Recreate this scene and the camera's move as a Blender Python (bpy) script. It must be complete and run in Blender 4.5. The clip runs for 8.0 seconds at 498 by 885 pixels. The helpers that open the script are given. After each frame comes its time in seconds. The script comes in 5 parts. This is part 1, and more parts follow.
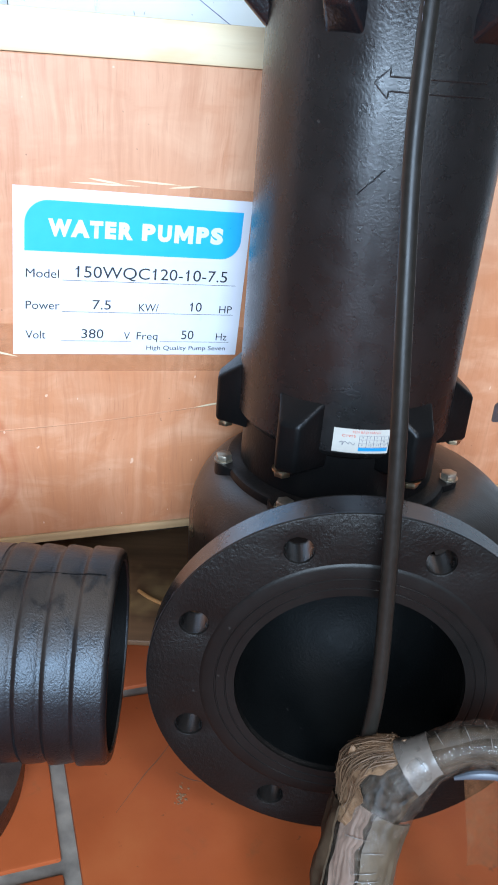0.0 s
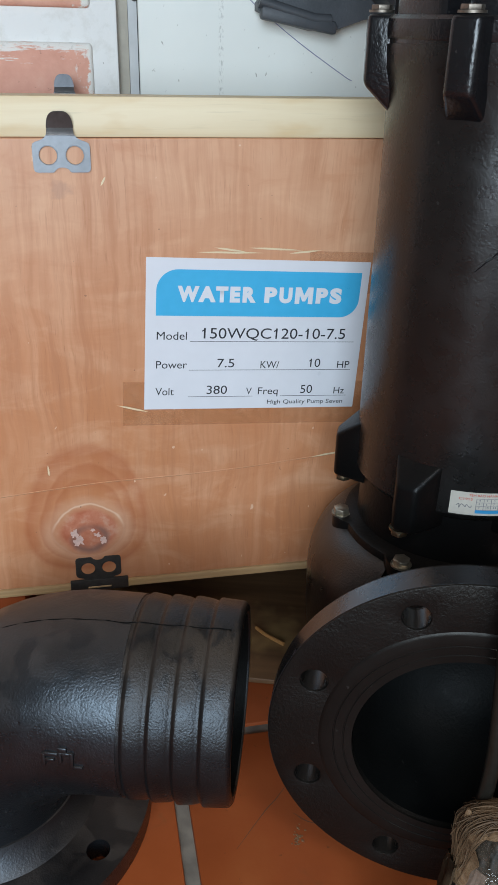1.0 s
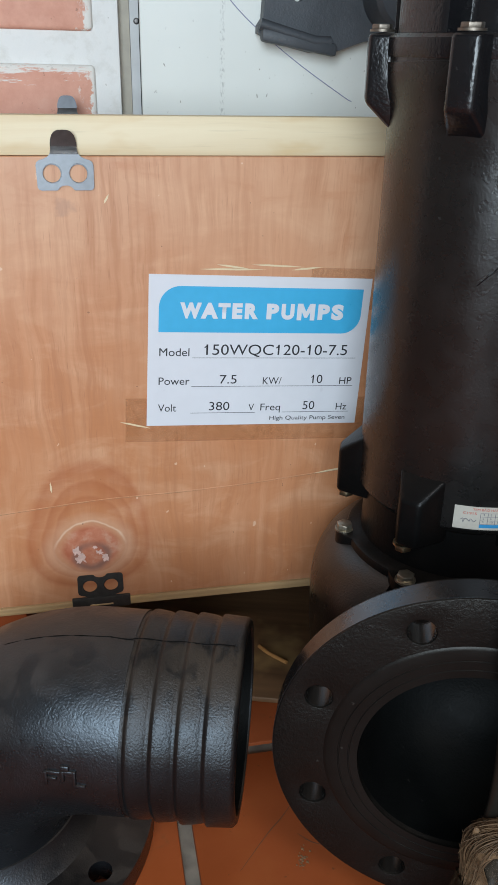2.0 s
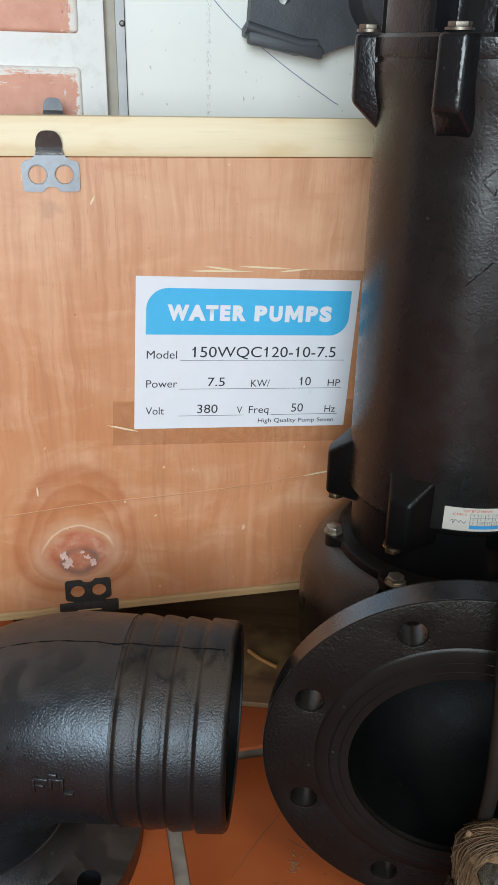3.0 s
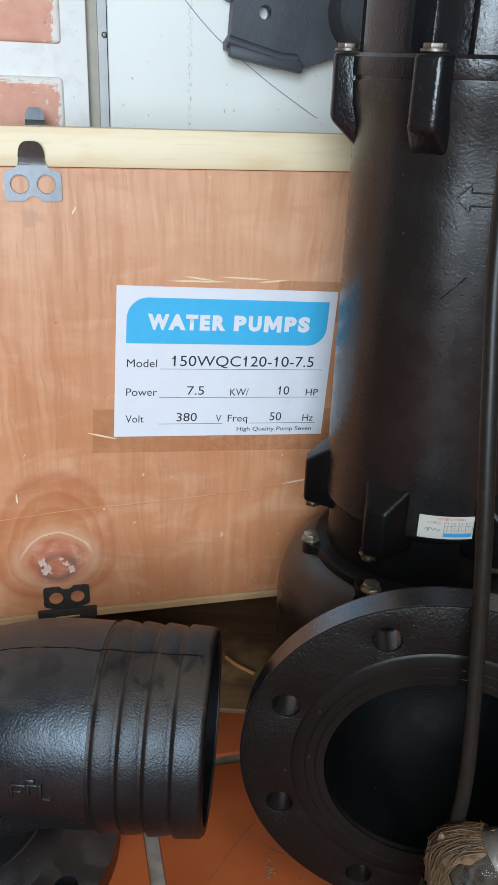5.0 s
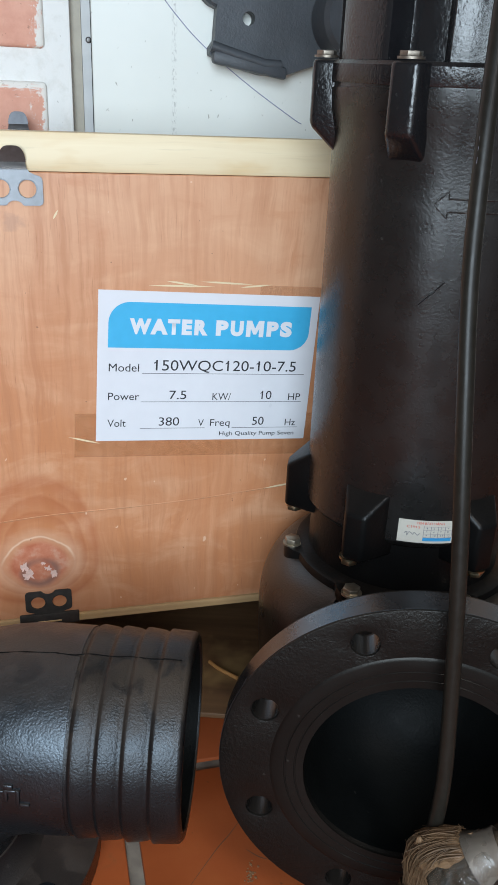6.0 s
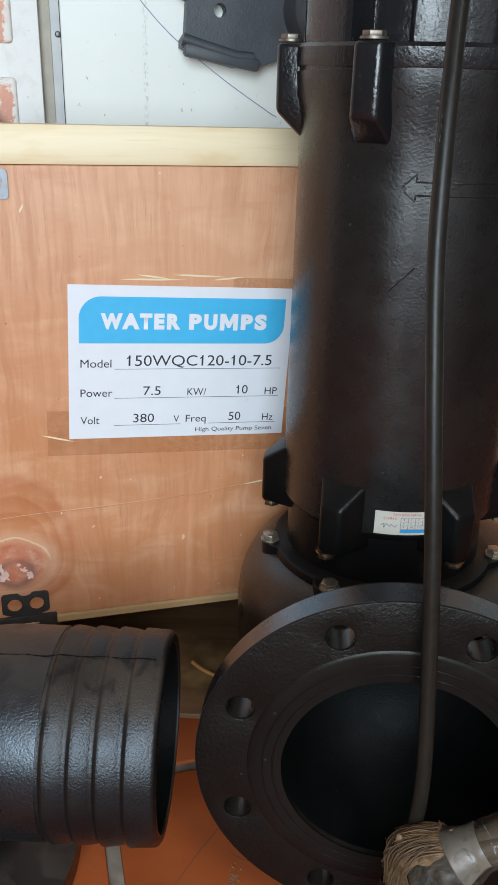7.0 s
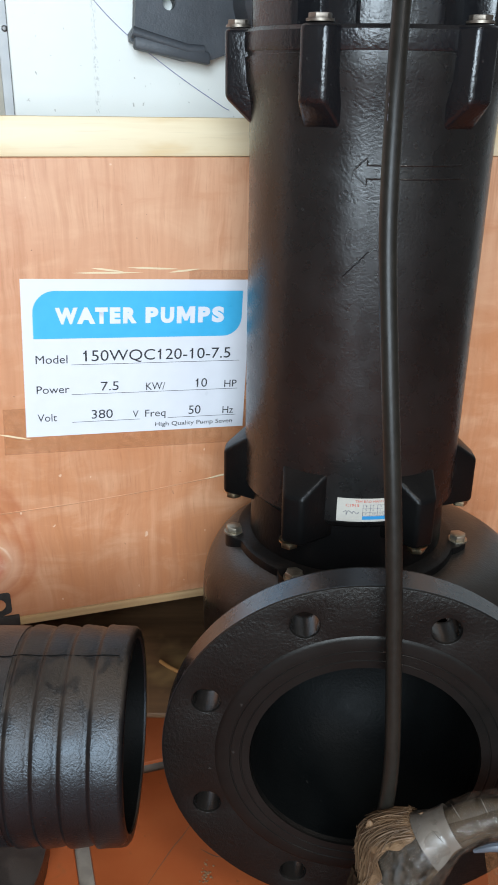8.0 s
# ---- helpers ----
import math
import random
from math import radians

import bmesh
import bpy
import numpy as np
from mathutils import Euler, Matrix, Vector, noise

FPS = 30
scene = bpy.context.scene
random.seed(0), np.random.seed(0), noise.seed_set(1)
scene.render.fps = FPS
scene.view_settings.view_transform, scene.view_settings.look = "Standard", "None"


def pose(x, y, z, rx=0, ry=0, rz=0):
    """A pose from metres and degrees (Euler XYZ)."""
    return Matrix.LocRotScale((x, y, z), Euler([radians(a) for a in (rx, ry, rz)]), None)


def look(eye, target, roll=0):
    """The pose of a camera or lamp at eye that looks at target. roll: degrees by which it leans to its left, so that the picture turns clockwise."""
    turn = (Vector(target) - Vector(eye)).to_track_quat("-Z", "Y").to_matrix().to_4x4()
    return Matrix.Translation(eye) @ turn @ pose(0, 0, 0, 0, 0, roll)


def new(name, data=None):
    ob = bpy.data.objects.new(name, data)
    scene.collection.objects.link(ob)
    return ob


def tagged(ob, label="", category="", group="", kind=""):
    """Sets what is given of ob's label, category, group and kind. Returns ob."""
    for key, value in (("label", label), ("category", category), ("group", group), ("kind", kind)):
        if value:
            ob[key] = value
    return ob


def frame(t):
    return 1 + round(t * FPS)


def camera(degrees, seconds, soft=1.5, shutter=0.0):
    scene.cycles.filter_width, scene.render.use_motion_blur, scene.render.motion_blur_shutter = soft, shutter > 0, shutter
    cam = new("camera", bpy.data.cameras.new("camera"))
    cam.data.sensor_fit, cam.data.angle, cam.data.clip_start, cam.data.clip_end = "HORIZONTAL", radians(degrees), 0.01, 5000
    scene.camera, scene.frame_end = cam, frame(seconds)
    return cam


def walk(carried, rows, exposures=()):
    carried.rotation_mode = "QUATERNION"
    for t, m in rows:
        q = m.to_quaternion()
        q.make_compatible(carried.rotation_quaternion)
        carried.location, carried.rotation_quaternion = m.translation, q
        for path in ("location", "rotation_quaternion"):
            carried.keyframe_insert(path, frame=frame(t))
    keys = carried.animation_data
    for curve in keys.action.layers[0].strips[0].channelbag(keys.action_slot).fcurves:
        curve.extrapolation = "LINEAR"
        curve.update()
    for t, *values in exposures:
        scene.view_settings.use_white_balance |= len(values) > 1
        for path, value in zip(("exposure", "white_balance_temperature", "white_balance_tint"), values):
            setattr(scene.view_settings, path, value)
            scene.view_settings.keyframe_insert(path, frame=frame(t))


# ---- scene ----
cam = camera(34.5, 8.0, soft=1.5, shutter=0.35)
PATH = [
    (0, (-0.083, -0.433, 0.571), (-0.086, 1.365, -0.305), 4.7),
    (0.2, (-0.082, -0.431, 0.583), (-0.119, 1.366, -0.296), 4.7),
    (0.4, (-0.081, -0.431, 0.602), (-0.218, 1.355, -0.290), 3.3),
    (0.5, (-0.081, -0.434, 0.607), (-0.263, 1.348, -0.282), 2.8),
    (0.6, (-0.087, -0.435, 0.612), (-0.334, 1.337, -0.286), 1.8),
    (0.8, (-0.095, -0.439, 0.622), (-0.380, 1.335, -0.259), 1.2),
    (1, (-0.093, -0.443, 0.621), (-0.368, 1.336, -0.249), 1.3),
    (1.5, (-0.094, -0.446, 0.619), (-0.377, 1.345, -0.223), 1.1),
    (3, (-0.096, -0.442, 0.612), (-0.347, 1.369, -0.197), 1.2),
    (3.5, (-0.091, -0.448, 0.615), (-0.322, 1.369, -0.19), 1.4),
    (4, (-0.097, -0.447, 0.613), (-0.315, 1.373, -0.186), 1.7),
    (4.5, (-0.096, -0.449, 0.615), (-0.307, 1.373, -0.181), 1.9),
    (6, (-0.087, -0.45, 0.617), (-0.264, 1.384, -0.163), 2.5),
    (6.5, (-0.078, -0.445, 0.612), (-0.247, 1.39, -0.165), 2.3),
    (7, (-0.071, -0.44, 0.606), (-0.233, 1.398, -0.167), 1.6),
    (7.5, (-0.062, -0.433, 0.603), (-0.21, 1.406, -0.169), 1.1),
    (8, (-0.065, -0.438, 0.595), (-0.146, 1.409, -0.17), 0.9),
]
EXPOSURES = [(0, 0.5, 5580, 10), (0.5, 0.0, 5850, 10), (1.0, -0.49, 6400, 10), (1.7, -0.45, 6500, 10), (3.0, -0.25, 6800, 10), (3.5, 0.0, 6650, 10),
             (4.0, -0.05, 6200, 10), (4.5, -0.2, 6300, 10), (6.0, -0.22, 6450, 10), (7.0, -0.2, 6600, 10), (7.5, -0.04, 6500, 10), (8.0, 0.08, 6450, 10)]
walk(cam, [(t, look(eye, target, roll)) for t, eye, target, roll in PATH], EXPOSURES)

# ---- light: overcast daylight through the wide doorway behind the camera ----
world = bpy.data.worlds.new("sky")
scene.world = world
world.use_nodes = True
wn = world.node_tree.nodes
sky = wn.new("ShaderNodeTexSky")
sky.sky_type = "NISHITA"
sky.sun_disc = False
sky.sun_elevation, sky.sun_rotation = radians(48), radians(150)
world.node_tree.links.new(sky.outputs[0], wn["Background"].inputs[0])
wn["Background"].inputs[1].default_value = 0.12
sun_data = bpy.data.lights.new("sun", "SUN")
sun_data.energy, sun_data.angle, sun_data.color = 1.0, radians(12), (1, 0.96, 0.9)
sun = new("sun", sun_data)
sun.matrix_world = look((0, 0, 5), (-1.2, 2.2, 2.2))

SLANT = radians(20.5)
WALL = Matrix.Translation((-0.42, 0.535, 0)) @ Matrix.Rotation(SLANT, 4, "Z")   # u along the wall, -v into the room
CRATE = Matrix.Translation((-0.213, 0.276, 0)) @ Matrix.Rotation(SLANT, 4, "Z")

door_light = bpy.data.lights.new("doorway_daylight", "AREA")
door_light.shape, door_light.size, door_light.size_y = "RECTANGLE", 1.1, 1.15
door_light.energy, door_light.color = 66, (0.75, 0.895, 1.0)
lamp = new("doorway_daylight", door_light)
lamp.matrix_world = WALL @ look((-0.52, -2.27, 1.02), (-0.08, 0, 0.95))


# ---- materials ----
def mat(name, rough=0.5, metal=0.0):
    m = bpy.data.materials.new(name)
    m.use_nodes = True
    b = m.node_tree.nodes["Principled BSDF"]
    b.inputs["Roughness"].default_value = rough
    b.inputs["Metallic"].default_value = metal
    return m, m.node_tree.nodes, m.node_tree.links, b


def coords(n, l, scale=(1, 1, 1), rot=(0, 0, 0)):
    c = n.new("ShaderNodeTexCoord")
    mp = n.new("ShaderNodeMapping")
    mp.inputs["Scale"].default_value = scale
    mp.inputs["Rotation"].default_value = rot
    l.new(c.outputs["Object"], mp.inputs[0])
    return mp.outputs[0]


def noise_tex(n, l, vec, scale, detail=4, rough=0.55, dist=0.0):
    t = n.new("ShaderNodeTexNoise")
    t.inputs["Scale"].default_value, t.inputs["Detail"].default_value = scale, detail
    t.inputs["Roughness"].default_value, t.inputs["Distortion"].default_value = rough, dist
    l.new(vec, t.inputs["Vector"])
    return t.outputs[0]


def ramp(n, l, fac, *stops):
    r = n.new("ShaderNodeValToRGB")
    e = r.color_ramp.elements
    while len(e) < len(stops):
        e.new(0.5)
    for k, (p, c) in enumerate(stops):
        e[k].position = p
        e[k].color = (*c, 1) if len(c) == 3 else c
    l.new(fac, r.inputs[0])
    return r.outputs[0]


def mix(n, l, fac, a, b, blend="MIX"):
    m = n.new("ShaderNodeMix")
    m.data_type, m.blend_type = "RGBA", blend
    for s, v in ((0, fac), (6, a), (7, b)):
        if isinstance(v, (int, float)):
            m.inputs[s].default_value = v
        elif isinstance(v, tuple):
            m.inputs[s].default_value = (*v, 1)
        else:
            l.new(v, m.inputs[s])
    return m.outputs[2]


def val(n, l, op, a, b=0.0, clamp=False):
    m = n.new("ShaderNodeMath")
    m.operation, m.use_clamp = op, clamp
    for s, v in ((0, a), (1, b)):
        if isinstance(v, (int, float)):
            m.inputs[s].default_value = v
        else:
            l.new(v, m.inputs[s])
    return m.outputs[0]


def bump(n, l, b, height, strength=0.3, dist=0.001, under=None):
    k = n.new("ShaderNodeBump")
    k.inputs["Strength"].default_value, k.inputs["Distance"].default_value = strength, dist
    l.new(height, k.inputs["Height"])
    if under is not None:
        l.new(under, k.inputs["Normal"])
    l.new(k.outputs[0], b.inputs["Normal"])
    return k.outputs[0]


def cast_paint(name, base, rough, grain, dust, gloss=0.5, start=0.45, dirt=(0.06, 0.046, 0.036), pebble=420, tint=(1, 1, 1), pits=0.0, wiped=0.0, wave=0.7):
    """Black paint on cast iron: orange-peel relief, worn spots and dust on what faces up."""
    m, n, l, b = mat(name)
    b.inputs["Specular IOR Level"].default_value = gloss
    v = coords(n, l)
    b.inputs["Specular Tint"].default_value = (*tint, 1)
    fine = noise_tex(n, l, v, pebble, 3)
    mid = noise_tex(n, l, v, 60, 4)
    big = noise_tex(n, l, v, 14, 4)
    col = ramp(n, l, big, (0.3, tuple(c * 0.75 for c in base)), (0.7, tuple(c * 1.35 for c in base)))
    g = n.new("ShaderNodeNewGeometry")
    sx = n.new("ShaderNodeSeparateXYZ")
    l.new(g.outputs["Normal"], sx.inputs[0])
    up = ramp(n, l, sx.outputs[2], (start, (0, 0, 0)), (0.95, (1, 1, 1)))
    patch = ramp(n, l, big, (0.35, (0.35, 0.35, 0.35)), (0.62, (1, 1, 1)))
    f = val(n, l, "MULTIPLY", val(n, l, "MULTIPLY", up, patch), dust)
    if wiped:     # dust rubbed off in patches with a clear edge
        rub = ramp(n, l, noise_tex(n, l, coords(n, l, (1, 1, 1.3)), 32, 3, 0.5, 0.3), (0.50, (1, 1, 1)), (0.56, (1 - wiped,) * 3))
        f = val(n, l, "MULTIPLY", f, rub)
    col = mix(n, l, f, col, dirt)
    speck = ramp(n, l, noise_tex(n, l, v, 190, 2), (0.735, (0, 0, 0)), (0.76, (1, 1, 1)))
    col = mix(n, l, val(n, l, "MULTIPLY", speck, 0.16), col, (0.12, 0.11, 0.1))
    l.new(col, b.inputs["Base Color"])
    r = val(n, l, "ADD", val(n, l, "MULTIPLY", mid, 0.22), rough - 0.11)
    r = val(n, l, "ADD", r, val(n, l, "MULTIPLY", f, 0.3), True)
    l.new(r, b.inputs["Roughness"])
    k = bump(n, l, b, fine, grain, 0.0008)
    k = bump(n, l, b, mid, grain * wave, 0.0016, k)
    if pits:
        rash = ramp(n, l, noise_tex(n, l, v, 17, 3), (0.46, (0, 0, 0)), (0.62, (1, 1, 1)))
        lump = ramp(n, l, noise_tex(n, l, v, 260, 4, 0.65), (0.42, (0, 0, 0)), (0.6, (1, 1, 1)))
        bump(n, l, b, val(n, l, "MULTIPLY", lump, rash), pits, 0.0022, k)
    return m


IRON = cast_paint("black_cast_iron_paint", (0.0045, 0.0045, 0.0055), 0.33, 0.4, 0.3, 0.35)
# bluish sky sheen is put into the specular tint of elbow and hose tail
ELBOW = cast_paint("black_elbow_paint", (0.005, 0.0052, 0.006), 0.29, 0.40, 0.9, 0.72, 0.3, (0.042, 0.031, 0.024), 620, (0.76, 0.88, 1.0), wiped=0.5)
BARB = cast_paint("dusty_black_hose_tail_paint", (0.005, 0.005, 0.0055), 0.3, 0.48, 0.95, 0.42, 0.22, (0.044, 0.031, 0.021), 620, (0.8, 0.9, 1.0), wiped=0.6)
IRON_SMOOTH = cast_paint("black_motor_paint", (0.0072, 0.0066, 0.0063), 0.28, 0.24, 0.3, 0.58, pebble=520, wave=0.3)
IRON_GLOSS = cast_paint("glossy_black_housing_paint", (0.006, 0.006, 0.007), 0.25, 0.42, 0.3, 0.6, pebble=400, wave=0.35)
CASING = cast_paint("black_volute_paint", (0.007, 0.0062, 0.0055), 0.3, 0.4, 0.3, 0.7, pebble=520, wave=0.25)
# darker copy of the pump paint: shade low on the pump put into colour
IRON_SHADED = cast_paint("shaded_pump_paint", (0.0035, 0.0034, 0.0034), 0.34, 0.3, 0.1, 0.16)
IRON_ROUGH = cast_paint("black_flange_paint", (0.0046, 0.0043, 0.004), 0.38, 0.42, 0.15, 0.22, pits=0.2, tint=(1, 0.96, 0.9))
IRON_FACE = cast_paint("turned_flange_face_paint", (0.005, 0.0046, 0.0042), 0.36, 0.14, 0.12, 0.2, tint=(1, 0.96, 0.9))
# the rim's pale blue sky reflection is put into its specular tint
IRON_TURNED = cast_paint("painted_turned_iron", (0.012, 0.012, 0.013), 0.24, 0.1, 0.2, 0.5, 0.45, (0.06, 0.05, 0.045), 420, (0.8, 0.9, 1.0))
IRON_TURNED.node_tree.nodes["Principled BSDF"].inputs["Specular IOR Level"].default_value = 1.0
# near-black and matte: the shade inside both bores is put into the colour
IRON_INSIDE = cast_paint("bore_shade_black", (0.003, 0.0035, 0.0035), 0.55, 0.4, 0.0)
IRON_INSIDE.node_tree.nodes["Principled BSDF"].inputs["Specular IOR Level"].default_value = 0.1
IRON_GREY = cast_paint("grey_black_casting_paint", (0.055, 0.06, 0.068), 0.5, 0.4, 0.2)


def plain(name, color, rough, spread=0.15, scale=60, relief=0.1, metal=0.0):
    m, n, l, b = mat(name, rough, metal)
    v = coords(n, l)
    a = noise_tex(n, l, v, scale, 5)
    big = noise_tex(n, l, v, scale / 8, 4)
    f = val(n, l, "ADD", val(n, l, "MULTIPLY", a, 0.5), val(n, l, "MULTIPLY", big, 0.5))
    lo = tuple(c * (1 - spread) for c in color)
    hi = tuple(min(1, c * (1 + spread)) for c in color)
    l.new(ramp(n, l, f, (0.35, lo), (0.65, hi)), b.inputs["Base Color"])
    l.new(val(n, l, "ADD", val(n, l, "MULTIPLY", a, 0.25), rough - 0.12, True), b.inputs["Roughness"])
    bump(n, l, b, a, relief, 0.001)
    return m


# brighter steel for the clip folds: their highlight is put into the colour
STEEL = plain("zinc_steel_highlight", (0.4, 0.4, 0.4), 0.32, 0.12, 200, 0.08, 1.0)
STEEL_DULL = plain("dull_zinc_steel", (0.2, 0.21, 0.225), 0.4, 0.15, 160, 0.08, 0.85)
# front clip tab's dark reflection put into the colour; the dark screw shares it
TAB_STEEL = plain("dark_toned_steel", (0.15, 0.142, 0.138), 0.45, 0.2, 160, 0.1, 0.9)
CLIP_DARK = plain("dark_oxidised_steel", (0.06, 0.055, 0.05), 0.5, 0.25, 160, 0.15, 0.5)
BOLT_DIRTY = plain("dirty_bolt_steel", (0.2, 0.17, 0.14), 0.42, 0.35, 260, 0.15, 0.85)
COVER_BOLT = plain("dusty_zinc_bolt", (0.42, 0.37, 0.29), 0.36, 0.25, 260, 0.12, 0.9)
BRASS = plain("yellow_passivated_steel", (0.62, 0.5, 0.32), 0.32, 0.25, 200, 0.1, 1.0)
RUBBER = plain("black_rubber_sheath", (0.0125, 0.0108, 0.0085), 0.36, 0.2, 240, 0.08)
RUBBER.node_tree.nodes["Principled BSDF"].inputs["Specular IOR Level"].default_value = 0.24
DARK_LINE = plain("dark_seam_line", (0.004, 0.004, 0.004), 0.7, 0.1, 90, 0.02)
DARK_LINE.node_tree.nodes["Principled BSDF"].inputs["Specular IOR Level"].default_value = 0.05
PAPER = plain("white_label_paper", (0.69, 0.685, 0.715), 0.32, 0.02, 70, 0.04)
BLUE_ROW = plain("blue_sticker_print", (0.03, 0.24, 0.5), 0.4, 0.05, 200, 0.03)
BLUE = plain("cyan_print", (0.055, 0.41, 0.68), 0.32, 0.04, 90, 0.03)
INK = plain("black_ink", (0.02, 0.02, 0.024), 0.5, 0.1, 90, 0.02)
RED_INK = plain("red_ink", (0.5, 0.06, 0.03), 0.5, 0.1, 90, 0.02)
PEN = plain("grey_pen_ink", (0.12, 0.12, 0.16), 0.5, 0.1, 90, 0.02)
STICKER = plain("sticker_paper", (0.47, 0.445, 0.39), 0.35, 0.05, 200, 0.05)
GROUT = plain("grey_grout", (0.165, 0.142, 0.115), 0.85, 0.4, 60, 0.5)
WIRE = plain("blue_violet_wire", (0.26, 0.26, 0.42), 0.5, 0.1, 90, 0.02)
GAP_GREY = plain("grey_post_paint", (0.52, 0.525, 0.52), 0.6, 0.15, 30, 0.2)
GAP = plain("beige_post_paint", (0.36, 0.325, 0.265), 0.6, 0.25, 30, 0.2)
# tones of the unseen roof and walls, set by how much fill they reflect
CEILING = plain("unseen_roof_dark", (0.09, 0.09, 0.09), 0.8, 0.06, 8, 0.1)
DIM = plain("unseen_wall_dim_brown_grey", (0.22, 0.19, 0.165), 0.85, 0.2, 8, 0.2)
CHIP = plain("pale_pink_filler", (0.68, 0.46, 0.39), 0.6, 0.2, 300, 0.3)
STRAW = plain("dry_straw", (0.62, 0.30, 0.10), 0.6, 0.2, 300, 0.2)
DARKWOOD = plain("dark_timber", (0.055, 0.035, 0.02), 0.75, 0.3, 40, 0.4)
OUTSIDE = plain("pale_concrete_yard", (0.4, 0.39, 0.37), 0.9, 0.15, 12, 0.2)


def painted_wall():
    m, n, l, b = mat("white_wall_paint", 0.7)
    v = coords(n, l)
    stain = noise_tex(n, l, v, 30, 6, 0.65)
    dots = noise_tex(n, l, v, 130, 2)
    col = ramp(n, l, stain, (0.3, (0.74, 0.72, 0.67)), (0.5, (0.87, 0.86, 0.83)))
    d = ramp(n, l, dots, (0.72, (0, 0, 0)), (0.75, (1, 1, 1)))
    col = mix(n, l, val(n, l, "MULTIPLY", d, 0.6), col, (0.3, 0.26, 0.22))
    l.new(col, b.inputs["Base Color"])
    bump(n, l, b, stain, 0.4, 0.002)
    return m


def sheet_panel():
    m, n, l, b = mat("pale_painted_sheet", 0.45)
    v = coords(n, l)
    big = noise_tex(n, l, v, 5, 4)
    col = ramp(n, l, big, (0.3, (0.725, 0.735, 0.69)), (0.7, (0.79, 0.80, 0.75)))
    dots = ramp(n, l, noise_tex(n, l, coords(n, l, (1.5, 1, 0.8)), 130, 3), (0.69, (0, 0, 0)), (0.72, (1, 1, 1)))
    col = mix(n, l, val(n, l, "MULTIPLY", dots, 0.7), col, (0.24, 0.21, 0.17))
    drip = n.new("ShaderNodeSeparateXYZ")
    l.new(v, drip.inputs[0])
    near = val(n, l, "ABSOLUTE", val(n, l, "SUBTRACT", drip.outputs[0], 0.1335))
    line = ramp(n, l, near, (0.0008, (1, 1, 1)), (0.0026, (0, 0, 0)))
    ragged = ramp(n, l, noise_tex(n, l, coords(n, l, (1, 1, 0.5)), 420, 3), (0.5, (0, 0, 0)), (0.6, (1, 1, 1)))
    col = mix(n, l, val(n, l, "MULTIPLY", val(n, l, "MULTIPLY", line, ragged), 0.6), col, (0.3, 0.29, 0.27))
    l.new(col, b.inputs["Base Color"])
    bump(n, l, b, big, 0.1, 0.004)
    return m


def brick_face():
    m, n, l, b = mat("terracotta_brick_face", 0.75)
    v = coords(n, l)
    a = noise_tex(n, l, v, 45, 6, 0.65)
    oi = n.new("ShaderNodeObjectInfo")
    col = ramp(n, l, a, (0.25, (0.66, 0.31, 0.22)), (0.6, (0.77, 0.40, 0.295)), (0.8, (0.80, 0.47, 0.36)))
    col = mix(n, l, val(n, l, "MULTIPLY", oi.outputs["Random"], 0.25), col, (0.67, 0.32, 0.23))
    pit = ramp(n, l, noise_tex(n, l, v, 150, 3), (0.68, (0, 0, 0)), (0.74, (1, 1, 1)))
    col = mix(n, l, val(n, l, "MULTIPLY", pit, 0.5), col, (0.3, 0.13, 0.09))
    # paint smeared over the edges: high on the top and right-hand rim
    sx = n.new("ShaderNodeSeparateXYZ")
    l.new(v, sx.inputs[0])
    side = val(n, l, "ADD", val(n, l, "MULTIPLY", sx.outputs[0], 11.2), val(n, l, "MULTIPLY", val(n, l, "SUBTRACT", a, 0.5), 0.7))
    smear2 = ramp(n, l, side, (0.975, (0, 0, 0)), (1.0, (1, 1, 1)))
    drag = noise_tex(n, l, coords(n, l, (0.35, 1, 2.2)), 60, 5, 0.7)
    torn = ramp(n, l, val(n, l, "ADD", val(n, l, "MULTIPLY", sx.outputs[2], 9.0), drag), (0.79, (0, 0, 0)), (0.86, (0.95, 0.95, 0.95)))
    worn = ramp(n, l, val(n, l, "ADD", val(n, l, "MULTIPLY", sx.outputs[0], 6.5), val(n, l, "MULTIPLY", noise_tex(n, l, coords(n, l, (1.6, 1, 0.8)), 70, 5, 0.7), 0.7)), (0.92, (0, 0, 0)), (0.98, (0.9, 0.9, 0.9)))
    col = mix(n, l, val(n, l, "MAXIMUM", val(n, l, "MAXIMUM", torn, worn), smear2), col, (0.82, 0.78, 0.72))
    grime = ramp(n, l, noise_tex(n, l, v, 120, 4, 0.7), (0.6, (0, 0, 0)), (0.68, (0.5, 0.5, 0.5)))
    col = mix(n, l, val(n, l, "MULTIPLY", grime, val(n, l, "MAXIMUM", torn, worn)), col, (0.4, 0.34, 0.28))
    l.new(col, b.inputs["Base Color"])
    bump(n, l, b, a, 0.5, 0.002)
    return m


